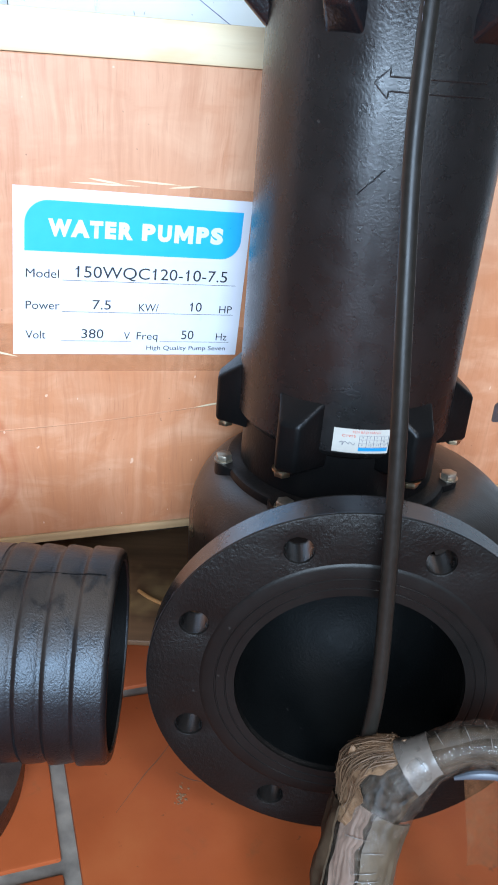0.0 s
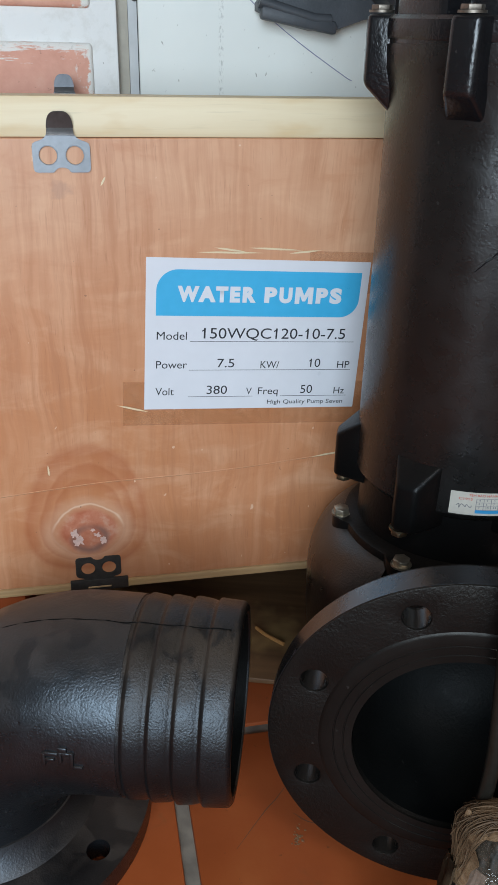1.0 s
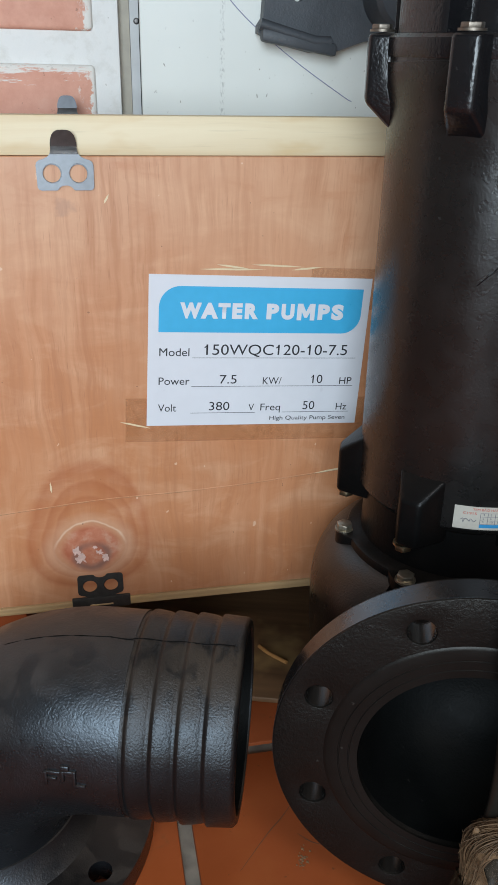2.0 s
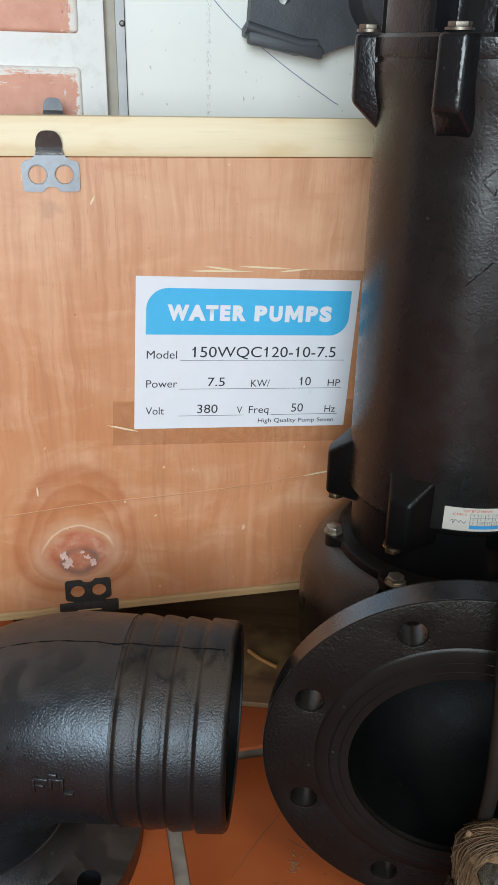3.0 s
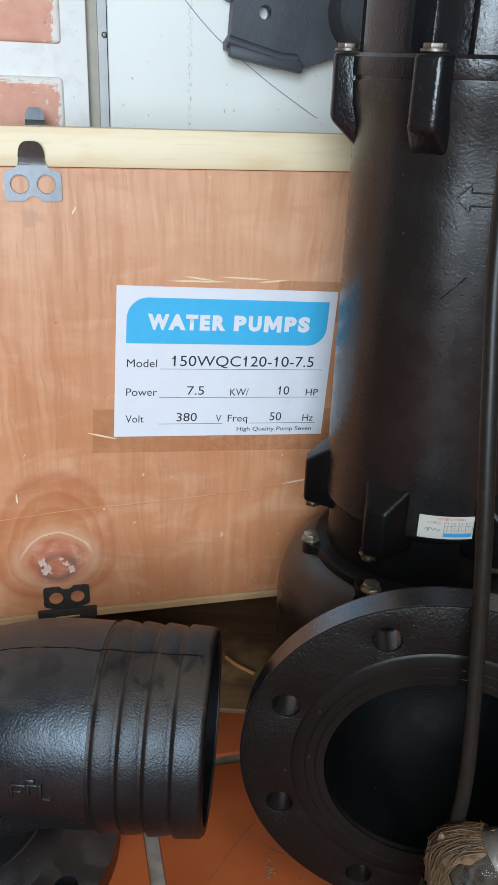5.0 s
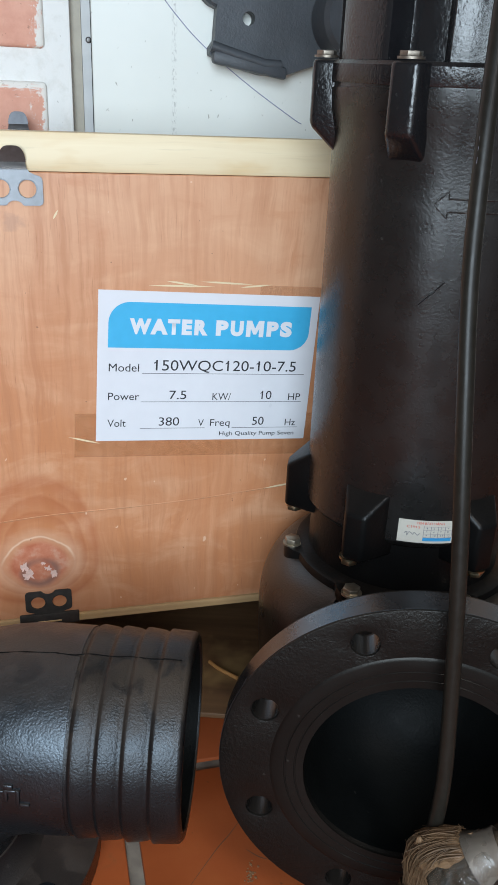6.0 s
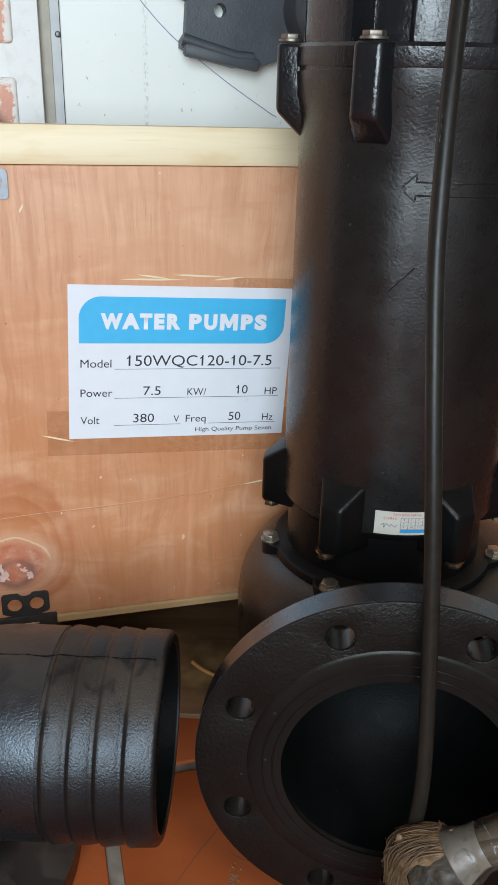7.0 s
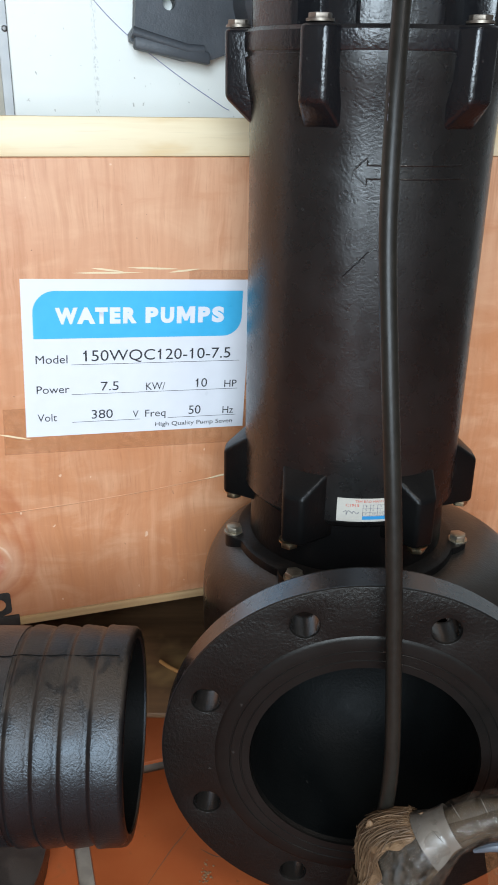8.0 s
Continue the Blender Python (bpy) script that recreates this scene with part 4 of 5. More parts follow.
# cast arrow outline on the motor
def on_body(a_deg, z, lift=0.0):
    a = radians(a_deg)
    return Vector(((R + lift) * math.sin(a), -(R + lift) * math.cos(a), z))


ARROW = [(-11.5, 0.5590), (-5.5, 0.5680), (-5.5, 0.5630), (38, 0.5630)], [(-11.5, 0.5590), (-5.5, 0.5500), (-5.5, 0.5545), (38, 0.5545)]
for line in ARROW:
    pts = []
    for (a0, b0), (a1, b1) in zip(line, line[1:]):
        n = max(2, int(abs(a1 - a0) / 2))
        pts += [on_body(a0 + (a1 - a0) * k / n, b0 + (b1 - b0) * k / n, 0.0001) for k in range(n + (a1 == 38))]
    part("cast_arrow", tube(pts, 0.0006, 8), IRON_SMOOTH, pump)
for a0, z0, a1, z1, rr in ((-13, 0.4900, -8.5, 0.4975, 0.0004), (-9, 0.4975, -6.2, 0.5005, 0.0007), (-6.4, 0.5010, -2.5, 0.5075, 0.0005)):
    part("casting_scar", tube([on_body(a0 + (a1 - a0) * k / 4, z0 + (z1 - z0) * k / 4, 0.0002) for k in range(5)], rr, 8), IRON, pump)

# warranty sticker, bent round the body
sticker = empty("warranty_sticker", "small cream warranty sticker with a printed number grid on the pump", "sticker", Matrix.Translation((PX, PY, 0)))


def patch(a0, a1, z0, z1, lift, material, parent, name, slope=0.0, label_text=""):
    b = bmesh.new()
    n = max(2, int(abs(a1 - a0) / 1.5))
    rows = [[b.verts.new(on_body(a0 + (a1 - a0) * k / n, z + slope * k / n, lift)) for k in range(n + 1)] for z in (z0, z1)]
    back = [[b.verts.new(on_body(a0 + (a1 - a0) * k / n, z + slope * k / n, lift - 0.0002)) for k in range(n + 1)] for z in (z0, z1)]
    for k in range(n):
        b.faces.new((rows[0][k], rows[0][k + 1], rows[1][k + 1], rows[1][k]))
        b.faces.new((back[0][k], back[1][k], back[1][k + 1], back[0][k + 1]))
        b.faces.new((rows[1][k], rows[1][k + 1], back[1][k + 1], back[1][k]))
        b.faces.new((rows[0][k], back[0][k], back[0][k + 1], rows[0][k + 1]))
    return part(name, b, material, parent, label_text)


S0, S1, SZ0, SZ1 = -9.2, 20.0, 0.3005, 0.3205
patch(S0, S1, SZ0, SZ1, 0.0006, STICKER, sticker, "sheet")


def sticker_text(body, a0, a1, z, cap, material):
    me = text_mesh(body, material, a0, a1, z, cap, 0.0, 0)
    for v in me.vertices:
        v.co = on_body(v.co.x, v.co.z, 0.0009)
    part("writing", me, material, sticker)


sticker_text("TEM BẢO HÀNH", -0.5, 13.5, 0.3172, 0.0020, RED_INK)
sticker_text("C1915", -5, 1.5, 0.3137, 0.0021, RED_INK)
for r_ in range(3):
    for c_ in range(4):
        a = 4.6 + 3.6 * c_
        t_ = str(1 + 4 * r_ + c_)
        sticker_text(t_, a, a + (0.7 if len(t_) == 1 else 1.5), 0.3132 - 0.0032 * r_, 0.0017, PEN)
for k in range(5):
    patch(3.4 + 3.6 * k, 3.6 + 3.6 * k, 0.3055, 0.3155, 0.0008, PEN, sticker, "grid_line")
for k in range(4):
    patch(3.4, 17.8, 0.3056 + 0.0032 * k, 0.30575 + 0.0032 * k, 0.0008, PEN, sticker, "grid_line")
patch(3.4, 17.8, 0.3025, 0.3053, 0.0008, BLUE_ROW, sticker, "blue_row")
pts = [on_body(-6 + 0.9 * k + 0.5 * math.sin(k * 1.9), 0.3085 + 0.0022 * math.sin(k * 2.4) * (1 - k / 16), 0.0009) for k in range(10)]
part("pen_scrawl", tube(spline(pts, 5), 0.00022, 6), PEN, sticker)


# ---- the elbow with hose barb ----
EY, EZ, ER = 0.025, 0.1553, 0.0785
EX = -0.392
elbow = empty("hose_elbow", "black painted cast iron elbow with ribbed hose end on the floor", "pipe elbow", Matrix.Translation((EX, EY, 0)) @ Matrix.Rotation(radians(3.6), 4, "Z"))
BR = 0.112
path = [(0, 0, 0.018), (0, 0, EZ - BR)]
path += [(BR - BR * math.cos(radians(a)), 0, EZ - BR + BR * math.sin(radians(a))) for a in range(6, 91, 6)]
path += [(BR + 0.006 + 0.010 * k, 0, EZ) for k in range(1, 3)] + [(0.1402, 0, EZ)]
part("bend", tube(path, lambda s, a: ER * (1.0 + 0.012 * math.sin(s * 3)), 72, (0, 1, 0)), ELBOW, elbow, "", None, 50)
x_start, x_end = BR + 0.012, 0.2235
prof = [(ER - 0.003, x_start), (ER - 0.0006, 0.1388)]
for k in range(4):
    x = (0.1430, 0.1615, 0.1802, 0.1998)[k]
    prof += [(ER - 0.0004, x - 0.0032), (ER - 0.0013, x - 0.0008), (ER - 0.0008, x + 0.0004), (ER + 0.0012, x + 0.0018), (ER + 0.0015, x + 0.0032), (ER + 0.0011, x + 0.0065), (ER + 0.0002, x + 0.0135)]
prof[-1] = (ER + 0.0004, x_end - 0.004)
prof += [(ER - 0.0002, x_end - 0.002), (ER - 0.0025, x_end), (ER - 0.0080, x_end), (ER - 0.0085, x_end - 0.0015), (ER - 0.0085, x_start - 0.01)]
TO_X = Matrix.Translation((0, 0, EZ)) @ Matrix.Rotation(radians(90), 4, "Y")
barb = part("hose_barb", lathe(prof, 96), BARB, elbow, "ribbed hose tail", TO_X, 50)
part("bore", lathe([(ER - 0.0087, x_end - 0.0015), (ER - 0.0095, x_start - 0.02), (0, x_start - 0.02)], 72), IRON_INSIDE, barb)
ring = [(0.1425 * math.cos(2 * math.pi * k / 96), 0.1425 * math.sin(2 * math.pi * k / 96)) for k in range(96)]
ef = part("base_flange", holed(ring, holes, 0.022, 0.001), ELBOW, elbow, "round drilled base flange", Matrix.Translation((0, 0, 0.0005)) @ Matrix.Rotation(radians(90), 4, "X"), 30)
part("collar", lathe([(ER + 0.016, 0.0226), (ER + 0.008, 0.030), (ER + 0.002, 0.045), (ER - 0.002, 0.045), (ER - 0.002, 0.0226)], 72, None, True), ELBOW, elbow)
# parting seam over the top of the casting
PHI = radians(8)
off, rise = -ER * math.sin(PHI), ER * math.cos(PHI) + 0.0004
seam = [(BR - (BR + rise) * math.cos(radians(a)), off, EZ - BR + (BR + rise) * math.sin(radians(a))) for a in range(30, 91, 6)]
seam += [(BR + 0.008 * k, off + 0.0006 * math.sin(k * 1.7), EZ + rise + (0.0009 if k > 3 else 0)) for k in range(1, 14)]
part("casting_seam", tube(spline(seam, 3), lambda s, a: 0.00045 + 0.0004 * noise.noise(Vector((s * 60, 0.3, 0.1))), 6), DARK_LINE, elbow)
# raised foundry mark, as plain bars
def mark_bar(x, up, w, h):
    a = radians(up)
    b = box(-w / 2, w / 2, -0.0016, 0.0012, -h / 2, h / 2, 0.0008, 2)
    m = Matrix.Translation((x, -(ER + 0.0006) * math.cos(a), EZ + (ER + 0.0006) * math.sin(a))) @ Matrix.Rotation(radians(-up), 4, "X")
    part("foundry_mark", b, ELBOW, elbow, "", m)


MX = 0.0985
for x, up, w, h in ((-0.0145, 4.0, 0.0022, 0.012), (-0.008, 8.0, 0.013, 0.0022), (-0.009, 4.2, 0.008, 0.002), (0.0, 6, 0.0022, 0.010), (0.0045, 8.5, 0.010, 0.0022), (0.010, 5, 0.0022, 0.013), (0.0145, 0.2, 0.010, 0.0022), (0.002, 11, 0.008, 0.004)):
    mark_bar(MX + 0.002 + 0.85 * x, up - 1.0, max(0.0030, 0.85 * w), max(0.0030, h))


# ---- casting fixed to the sheet panel, behind the pump ----
bracket = empty("cast_iron_bracket", "dark grey cast iron bracket with a bolt hole on the panel", "bracket", WALL @ Matrix.Translation((0, -0.0005, 0)))
o = [(0.1765, 0.682), (0.1712, 0.6745), (0.1712, 0.6665), (0.2, 0.655), (0.2350, 0.6478), (0.262, 0.6482), (0.300, 0.661), (0.335, 0.662), (0.42, 0.662), (0.42, 0.86), (0.19, 0.86), (0.1790, 0.72)]
part("plate", holed(o, [(0.2165, 0.7065, 0.0074)], -0.020, 0.002), IRON_GREY, bracket, "", Matrix.Translation((0, -0.004, 0)))
b = tube([(0.172, -0.030, 0.6755), (0.20, -0.031, 0.668), (0.236, -0.031, 0.6592), (0.255, -0.030, 0.6588)], 0.006, 14)
part("lip", b, IRON_GREY, bracket)
b = box(0.1735, 0.262, -0.036, -0.02, 0.6505, 0.664, 0.003)
for v in b.verts:
    v.co.z -= (v.co.x - 0.218) * 0.16
part("foot", b, IRON_GREY, bracket)
b = lathe([(0, 0.0), (0.042, 0.0), (0.045, 0.004), (0.045, 0.05), (0.04, 0.056), (0, 0.056)], 48)
part("boss", b, IRON_GREY, bracket, "", Matrix.Translation((0.337, -0.02, 0.712)) @ Matrix.Rotation(radians(90), 4, "X"))
b = lathe([(0, 0.0), (0.030, 0.0), (0.030, 0.018), (0.027, 0.021), (0, 0.021)], 40)
part("ear", b, IRON_GREY, bracket, "", Matrix.Translation((0.186, -0.002, 0.745)) @ Matrix.Rotation(radians(90), 4, "X"))
part("mounting_pad", box(0.30, 0.41, -0.0038, 0.0005, 0.70, 0.84, 0.001), IRON_GREY, bracket)

wire = [(0.1, -0.001, 0.748), (0.1312, -0.001, 0.7116), (0.1679, -0.001, 0.6770), (0.2241, -0.001, 0.6370), (0.2832, -0.001, 0.601), (0.295, -0.001, 0.595)]
thing("thin_wire", tube(spline(wire, 10), 0.00045, 8), WIRE, "thin blue violet wire running down the pale panel", "wire", WALL)


# ---- power cable and its wrapped coil ----
cable = [(-0.002, 0.115, 0.83), (0.006, 0.100, 0.76), (-0.004, 0.075, 0.70), (-0.0075, 0.058, 0.655), (-0.0095, 0.040, 0.605), (-0.0095, 0.022, 0.533), (-0.0045, 0.006, 0.46), (0.0045, -0.012, 0.355), (0.0118, -0.022, 0.25), (0.0142, -0.026, 0.20), (0.0130, -0.028, 0.162), (0.0085, -0.032, 0.138), (0.010, -0.048, 0.112)]
cable_ob = thing("power_cable", tube(spline(cable, 8), 0.0052, 24), RUBBER, "black rubber power cable hanging in front of the pump", "cable")
run = spline(cable, 60)
for k, n in ((240, 3), (245, 3), (250, 4)):
    pts = [run[k + j] + Vector((-0.0036, -0.0037, 0)) for j in range(n)]
    part("printed_mark", tube(pts, 0.00018, 6), PEN, cable_ob)

coil = empty("cable_coil", "coil of grimy cable wrapped in brown tape and clear film", "cable coil")
LOOP = [(0.008, -0.105, 0.055), (0.010, -0.085, 0.085), (0.016, -0.065, 0.119), (0.027, -0.053, 0.144), (0.046, -0.050, 0.163), (0.069, -0.048, 0.178), (0.091, -0.050, 0.182), (0.112, -0.058, 0.170),
        (0.124, -0.075, 0.138), (0.122, -0.100, 0.090), (0.104, -0.128, 0.042), (0.070, -0.148, 0.026), (0.034, -0.140, 0.030)]
RING = spline(LOOP + LOOP[:2], 10)[:130]


def loop_frame(k):
    p, d = RING[k % 130], (RING[(k + 1) % 130] - RING[k - 1]).normalized()
    side = d.cross(Vector((0, 1, 0.5))).normalized()
    return p, side, d.cross(side)


def bulk(k):
    """How widely the turns are spread: fat at the wrapped end, thin along the arc."""
    return 1.0 if k < 34 else max(0.45, 1.0 - (k - 34) / 14) if k < 110 else 0.45 + 0.55 * (k - 110) / 20


for i, (du, dv, rr, mm) in enumerate(((-0.0125, 0.002, 0.0075, COIL), (-0.003, -0.0105, 0.0080, COIL_PALE), (0.0105, -0.006, 0.0075, COIL), (0.010, 0.008, 0.0075, COIL), (-0.003, 0.010, 0.0075, COIL))):
    pts = []
    for k in range(130):
        p, a, b = loop_frame(k)
        w = 0.0016 * math.sin(k * 0.35 + i * 2)
        pts.append(p + bulk(k) * ((du + w) * a + dv * b))
    part("turn", tube(pts + [pts[0]], rr, 14, None, False), mm, coil)


def sleeve(k0, k1, r, material, name, label_text="", rough=0.0, seed=0, flat=0.0):
    n = (k1 - k0) * 2
    pts = [loop_frame(k0 + j // 2)[0] if j % 2 == 0 else (loop_frame(k0 + j // 2)[0] + loop_frame(k0 + j // 2 + 1)[0]) / 2 for j in range(n + 1)]

    def rad(s, a):
        k = k0 + s * (k1 - k0)
        return r * (0.35 + 0.65 * bulk(k)) * (1 + rough * noise.noise(Vector((s * (k1 - k0) * 0.35 + seed, math.cos(a) * 2.4, math.sin(a) * 2.4))) + flat * math.cos(2 * a))
    return part(name, tube(pts, rad, 44, (0, 1, 0), False), material, coil, label_text, None, 60)


sleeve(0, 80, 0.0240, FILM, "film_wrap", "clear wrapping film", 0.06, 3)
HUB = Vector((0.066, -0.095, 0.100))


def strip(k0, k1, a0, a1, r, material, name, label_text="", rough=0.1, seed=0, ragged=0.0, corner=0.0):
    """A band laid on the bundle; angle 0 faces out of the loop, 90 faces the room."""
    b = bmesh.new()
    n, m = (k1 - k0) * 3, 18
    outer, inner = [], []
    for i in range(n + 1):
        k = k0 + i / 3
        p0, p1 = RING[int(k) % 130], RING[(int(k) + 1) % 130]
        p = p0.lerp(p1, k % 1)
        d = (RING[(int(k) + 1) % 130] - RING[int(k) - 1]).lerp(RING[(int(k) + 2) % 130] - RING[int(k)], k % 1).normalized()
        o = p - HUB
        o = (o - d * o.dot(d)).normalized()
        c = d.cross(o)
        c = -c if c.y > 0 else c
        lo = a0 + ragged * noise.noise(Vector((i * 0.12, seed + 0.4, 0.3)))
        hi = a1 + ragged * noise.noise(Vector((i * 0.12, seed + 9.4, 4.3)))
        for rows, lift in ((outer, 0.0), (inner, -0.0016)):
            row = []
            for j in range(m + 1):
                a = radians(lo + (hi - lo) * j / m)
                q = (r + lift) * (0.35 + 0.65 * bulk(k)) * (1 + rough * noise.noise(Vector((i * 0.07 + seed, j * 0.42, seed * 1.7))) + 0.3 * rough * noise.noise(Vector((i * 0.2, j * 0.8, seed + 3.3))))
                q *= 1 + corner * math.exp(-((k - 29.5) / 4) ** 2) * max(0.0, math.cos(a))
                row.append(b.verts.new(p + q * (o * math.cos(a) + c * math.sin(a))))
            rows.append(row)
    for i in range(n):
        for j in range(m):
            b.faces.new((outer[i][j], outer[i][j + 1], outer[i + 1][j + 1], outer[i + 1][j]))
            b.faces.new((inner[i][j], inner[i + 1][j], inner[i + 1][j + 1], inner[i][j + 1]))
        for j in (0, m):
            b.faces.new((outer[i][j], outer[i + 1][j], inner[i + 1][j], inner[i][j]))
    for i in (0, n):
        for j in range(m):
            b.faces.new((outer[i][j], outer[i][j + 1], inner[i][j + 1], inner[i][j]))
    bmesh.ops.recalc_face_normals(b, faces=b.faces)
    return part(name, b, material, coil, label_text, None, 60)


strip(0, 25, 46, 90, 0.0240, PINK_PAPER, "paper_strip", "pale pinkish paper strip", 0.05, 4, 10)
strip(0, 23, -70, 45, 0.0290, COIL, "dark_tape", "dark grimy tape", 0.1, 14, 5)
strip(0, 25, 95, 170, 0.0240, OLIVE_TAPE, "olive_tape", "olive brown tape", 0.05, 11, 6)
strip(20, 37, -110, 62, 0.0250, WRAP, "tape_wrap", "crumpled tan brown tape", 0.13, 7, 14, 0.36)
# dark strip laid over the inside of the bend, standing for its shaded hollow
strip(25, 37, 55, 125, 0.0226, HOLLOW, "dark_fold", "dark strip for the shaded hollow in the wrapping", 0.1, 21, 6)
strip(37, 44, -120, 128, 0.0248, WHITE_TAPE, "white_tape", "white tape band", 0.08, 1, 8)
strip(62, 64, -100, 120, 0.0262, WHITE_TAPE, "tape_edge", "pale tape edge", 0.05, 2)
def on_bundle(k, deg, r):
    """A point over the bundle; angle 0 faces out of the loop, 90 faces the room."""
    i = int(math.floor(k))
    p = RING[i % 130].lerp(RING[(i + 1) % 130], k - i)
    d = (RING[(i + 1) % 130] - RING[i - 1]).normalized()
    o = p - HUB
    o = (o - d * o.dot(d)).normalized()
    c = d.cross(o)
    c = -c if c.y > 0 else c
    q = r * (0.35 + 0.65 * bulk(k)) * (1 + 0.36 * math.exp(-((k - 29.5) / 4) ** 2) * max(0.0, math.cos(radians(deg))))
    return p + q * (o * math.cos(radians(deg)) + c * math.sin(radians(deg)))


# frayed strands of the tan tape over the bend of the bundle
rnd = random.Random(5)
frayed = bmesh.new()
for i in range(260):
    k0, a0 = rnd.uniform(20, 34), rnd.uniform(-70, 60)
    span, drift, r0 = rnd.uniform(5, 13), rnd.uniform(-14, 14), rnd.uniform(0.0252, 0.0274)
    pts = [on_bundle(min(37.0, k0 + span * j / 5), a0 + drift * j / 5, r0 + 0.0003 * math.sin(j * 1.7 + i) + (0.003 * rnd.random() if j in (0, 5) and i % 5 == 0 else 0)) for j in range(6)]
    strand = tube(spline(pts, 2), lambda s, a, w=rnd.uniform(0.00018, 0.00055): w * (0.35 + 0.65 * math.sin(math.pi * min(1, 0.04 + s))), 5, None, False)
    me = bpy.data.meshes.new("tmp")
    strand.to_mesh(me)
    strand.free()
    frayed.from_mesh(me)
    bpy.data.meshes.remove(me)
part("frayed_tape", frayed, FIBRE, coil, "frayed tan tape strands", None, 60)
# tight creases of the clear film, their glints drawn as pale tubes
for k_, a0_, a1_, r_ in ((3, 30, 88, 0.0256), (6.5, 20, 80, 0.0256), (9, 50, 130, 0.0254), (10, 95, 140, 0.0254), (13, 85, 128, 0.0254), (14.2, 88, 120, 0.0254), (17.5, 92, 125, 0.0254), (19, 60, 100, 0.0256), (40.5, 60, 95, 0.0262), (46, 20, 66, 0.0250), (52, 30, 70, 0.0250), (56, 22, 40, 0.0256), (57, 60, 92, 0.0256), (67, 40, 75, 0.0256)):
    pts = [on_bundle(k_ + 0.9 * j / 8, a0_ + (a1_ - a0_) * j / 8, r_ + 0.0003 * math.sin(2.1 * j + k_)) for j in range(9)]
    part("film_crease", tube(spline(pts, 3), lambda s, a: 0.0003 * math.sin(math.pi * min(1, 0.06 + s * 0.9)), 6), GLINT, coil)
for x, y, z, ln, tilt in ((0.0015, -0.046, 0.161, 0.012, -14), (0.034, -0.044, 0.174, 0.006, 22)):
    b = bmesh.new()
    bmesh.ops.create_cone(b, cap_ends=True, segments=9, radius1=0.0055, radius2=0.0012, depth=ln, matrix=Matrix.Translation((0, 0, ln / 2 - 0.004)) @ Matrix.Diagonal((1, 0.5, 1, 1)))
    bmesh.ops.subdivide_edges(b, edges=b.edges[:], cuts=3, use_grid_fill=True)
    for v in b.verts:
        v.co += Vector((0.0016, 0.0012, 0)) * noise.noise(v.co * 240 + Vector((ln * 300, 0, 0)))
    part("torn_tape", b, WRAP, coil, "", Matrix.Translation((x, y, z)) @ Matrix.Rotation(radians(tilt), 4, "Y"))
part("film_fold", tube(spline([(0.066, -0.058, 0.160), (0.080, -0.060, 0.166), (0.096, -0.062, 0.166), (0.112, -0.070, 0.150)], 6), lambda s, a: 0.0034 * (1 + 0.4 * math.cos(a)) * (0.25 + 0.75 * math.sin(math.pi * min(1, 0.05 + s))), 12), BLUE_FILM, coil, "fold of film coloured for its bluish reflection")
b = bmesh.new()
rows = [[b.verts.new((0.074 + 0.036 * i / 6 + 0.012 * j / 5, -0.052 - 0.01 * j / 5 + 0.004 * math.sin(i * 1.7 + j), 0.158 - 0.07 * j / 5 + 0.006 * math.sin(i + 0.6 * j))) for i in range(7)] for j in range(6)]
for p, q in zip(rows, rows[1:]):
    for i in range(6):
        b.faces.new((p[i], p[i + 1], q[i + 1], q[i]))
part("film_flap", b, BROWN_FILM, coil, "brown tinted flap of film")

# ---- loose board and straw on the floor ----
bm = box(-0.62, 0.62, 0.0, 0.33, 0.0, 0.007, 0.0015)
thing("floor_board", bm, BOARD, "dirty brown board lying under the crate", "board", Matrix.Translation((-0.2, 0.228, 0.0002)) @ Matrix.Rotation(radians(3), 4, "Z"))
thing("straw", tube(spline([(-0.196, 0.312, 0.0092), (-0.182, 0.300, 0.0096), (-0.160, 0.288, 0.0094)], 5), 0.0022, 8), STRAW, "dry yellow straw lying on the brown board", "straw")

# crumbs of dirt on the tile by the flange
crumbs = bmesh.new()
rnd = random.Random(11)
for _ in range(34):
    bmesh.ops.create_icosphere(crumbs, subdivisions=1, radius=rnd.uniform(0.0004, 0.0012), matrix=Matrix.Translation((-0.1165 + rnd.gauss(0, 0.0022), 0.043 + rnd.gauss(0, 0.006), 0.0003)) @ Matrix.Diagonal((1.3, 1.2, 0.35, 1)))
thing("floor_dirt", crumbs, BOARD, "scattered dark dirt crumbs on the floor tile", "dirt", None, "stuff")
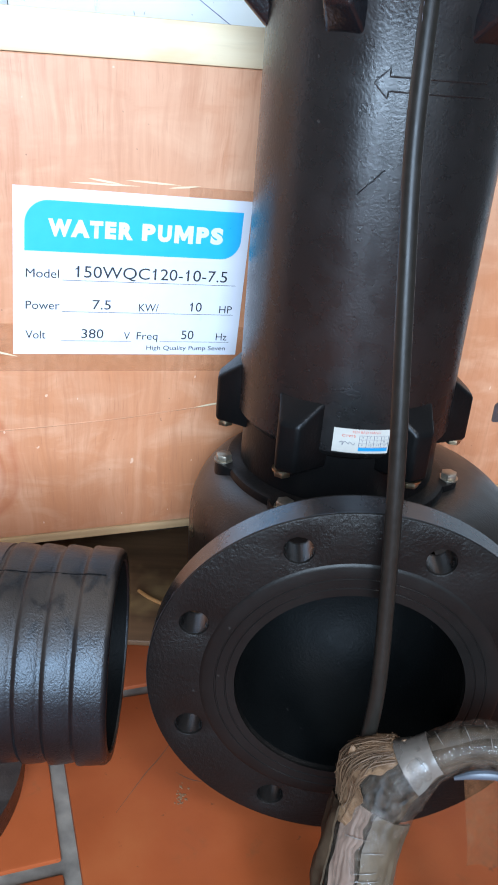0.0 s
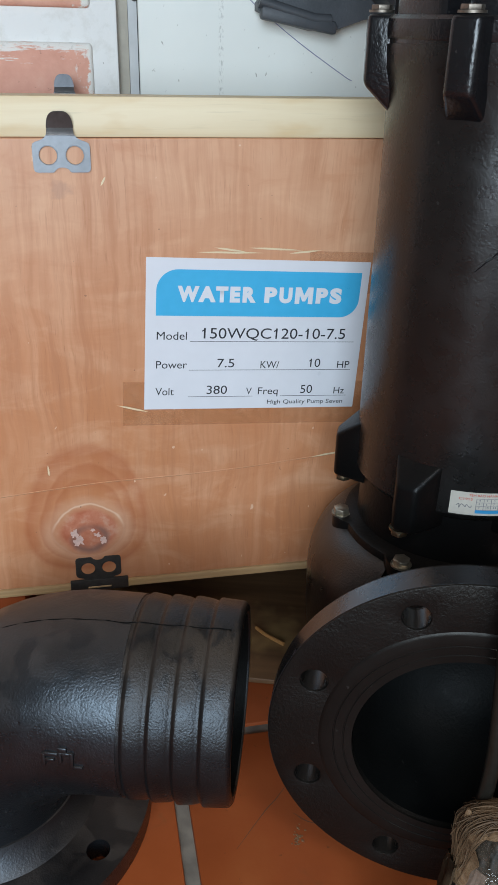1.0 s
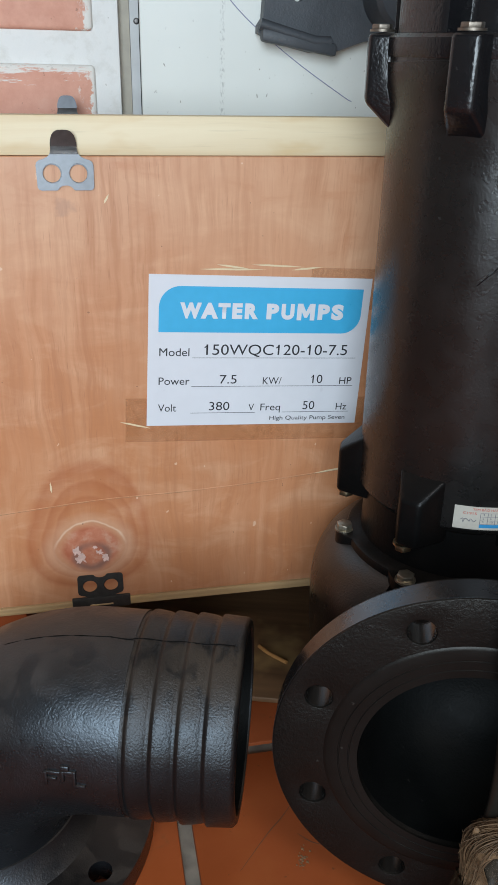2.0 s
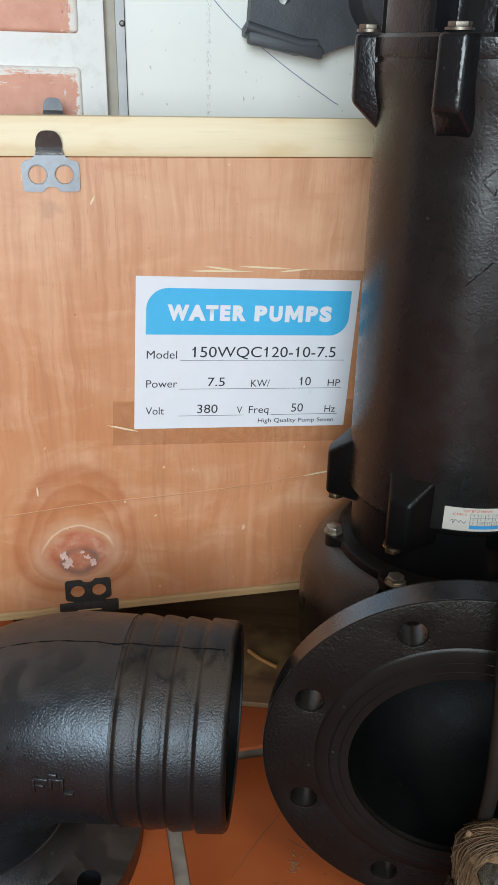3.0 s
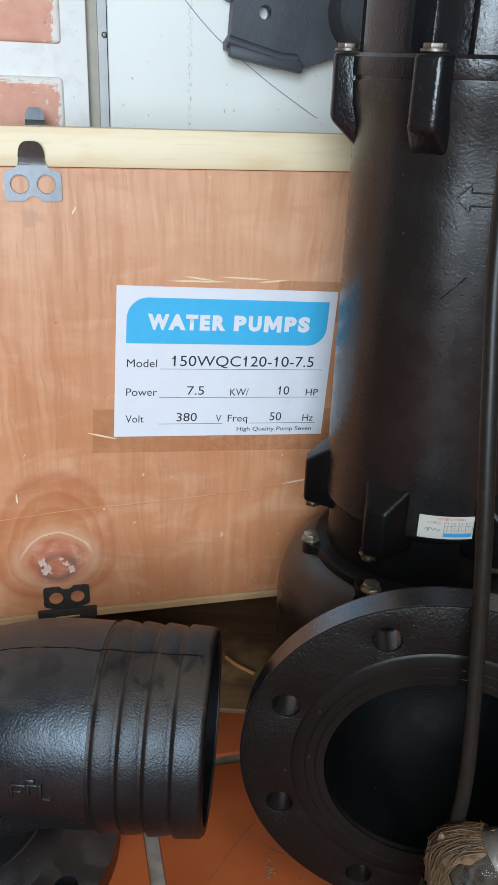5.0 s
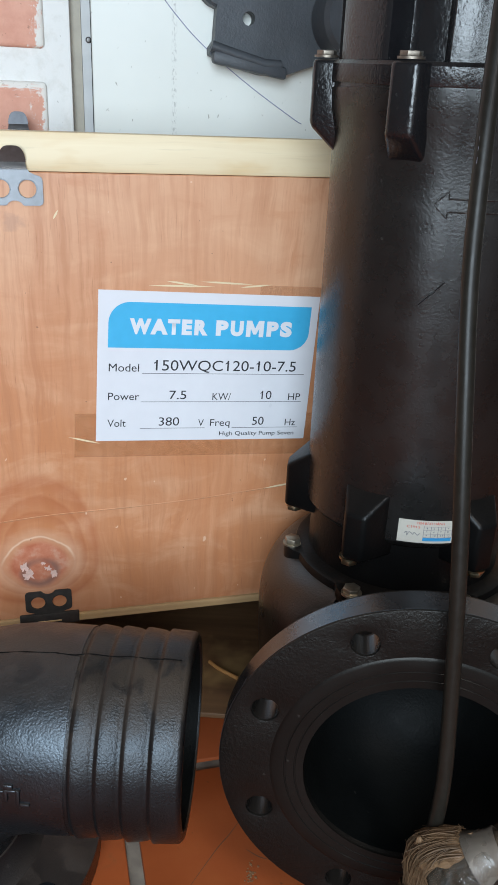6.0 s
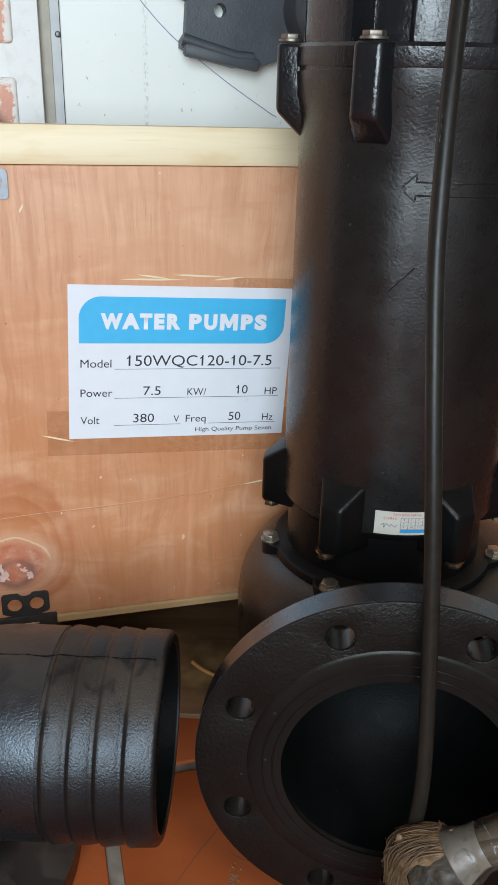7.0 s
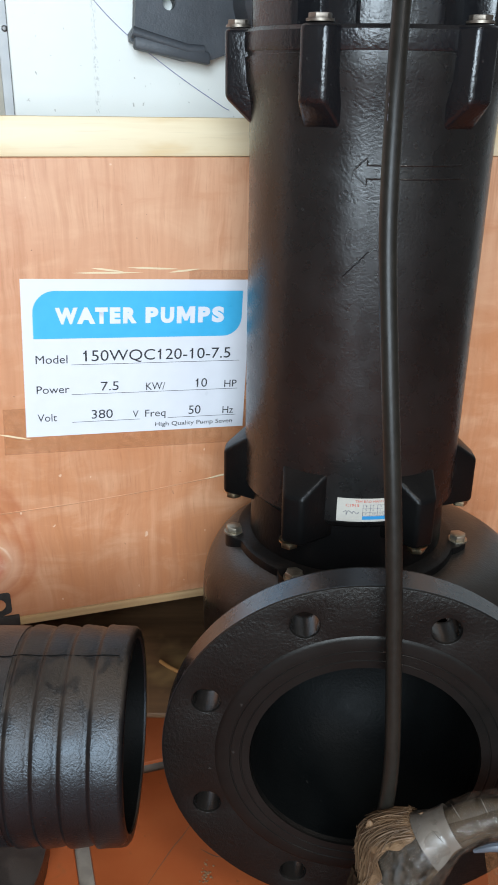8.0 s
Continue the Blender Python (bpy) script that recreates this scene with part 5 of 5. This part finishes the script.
# hairline cracks in the tile by the flange
for line, w in (([(-0.168, 0.024, 0), (-0.150, 0.066, 0), (-0.141, 0.083, 0), (-0.132, 0.104, 0)], 0.0003), ([(-0.124, 0.070, 0), (-0.112, 0.064, 0), (-0.100, 0.062, 0)], 0.00035)):
    part("crack", tube(spline(line, 6), lambda s, a, w=w: w * (0.5 + 0.8 * math.sin(3.1 * s + 0.05)), 6), DARKWOOD, floor, "", Matrix.Diagonal((1, 1, 0.3, 1)))

# ---- bricks let into the wall ----
brick_mesh = None
for row in range(21):
    z0 = 0.6295 - 0.088 + (row - 4) * 0.1225
    for col in range(8):
        if brick_mesh is None:
            brick_mesh = mesh_of(box(-0.0935, 0.0935, -0.0055, 0.004, -0.044, 0.044, 0.005, 3), BRICK)
        x = -0.0148 - 0.0935 - col * 0.221
        part("brick", brick_mesh, BRICK, wall_back, "", Matrix.Translation((x, 0.0, z0 + 0.044)))

# ---- floor tiles ----
TS, J = 0.400, 0.0125
tile_mesh = mesh_of(box(-TS / 2 + J / 2, TS / 2 - J / 2, -TS / 2 + J / 2, TS / 2 - J / 2, -0.008, 0.0, 0.0025, 2), TILE)
TILES = Matrix.Rotation(SLANT, 4, "Z") @ Matrix.Translation((-0.190, 0.216, 0))
for i in range(-7, 8):
    for j in range(-9, 6):
        y = (j + 0.5) * TS - (0.171 if i % 2 else 0.0)
        p = TILES @ Vector(((i + 0.5) * TS, y, 0))
        q = WALL.inverted() @ p
        half = TS / 2 - J / 2
        xa, xb, ya, yb = max(q.x - half, -1.998), min(q.x + half, 2.298), max(q.y - half, -2.42), min(q.y + half, -0.002)
        if xb - xa < 0.01 or yb - ya < 0.01:
            continue
        if xb - xa < 2 * half - 0.001 or yb - ya < 2 * half - 0.001:      # cut to fit along the walls
            cut = box(xa - q.x, xb - q.x, ya - q.y, yb - q.y, -0.008, 0.0, 0.0025, 2)
            part("floor_tile", cut, TILE, floor, "", Matrix.Translation(p) @ Matrix.Rotation(SLANT, 4, "Z"))
            continue
        part("floor_tile", tile_mesh, TILE, floor, "", Matrix.Translation(p) @ Matrix.Rotation(SLANT + math.pi * ((i + j) % 2), 4, "Z"))
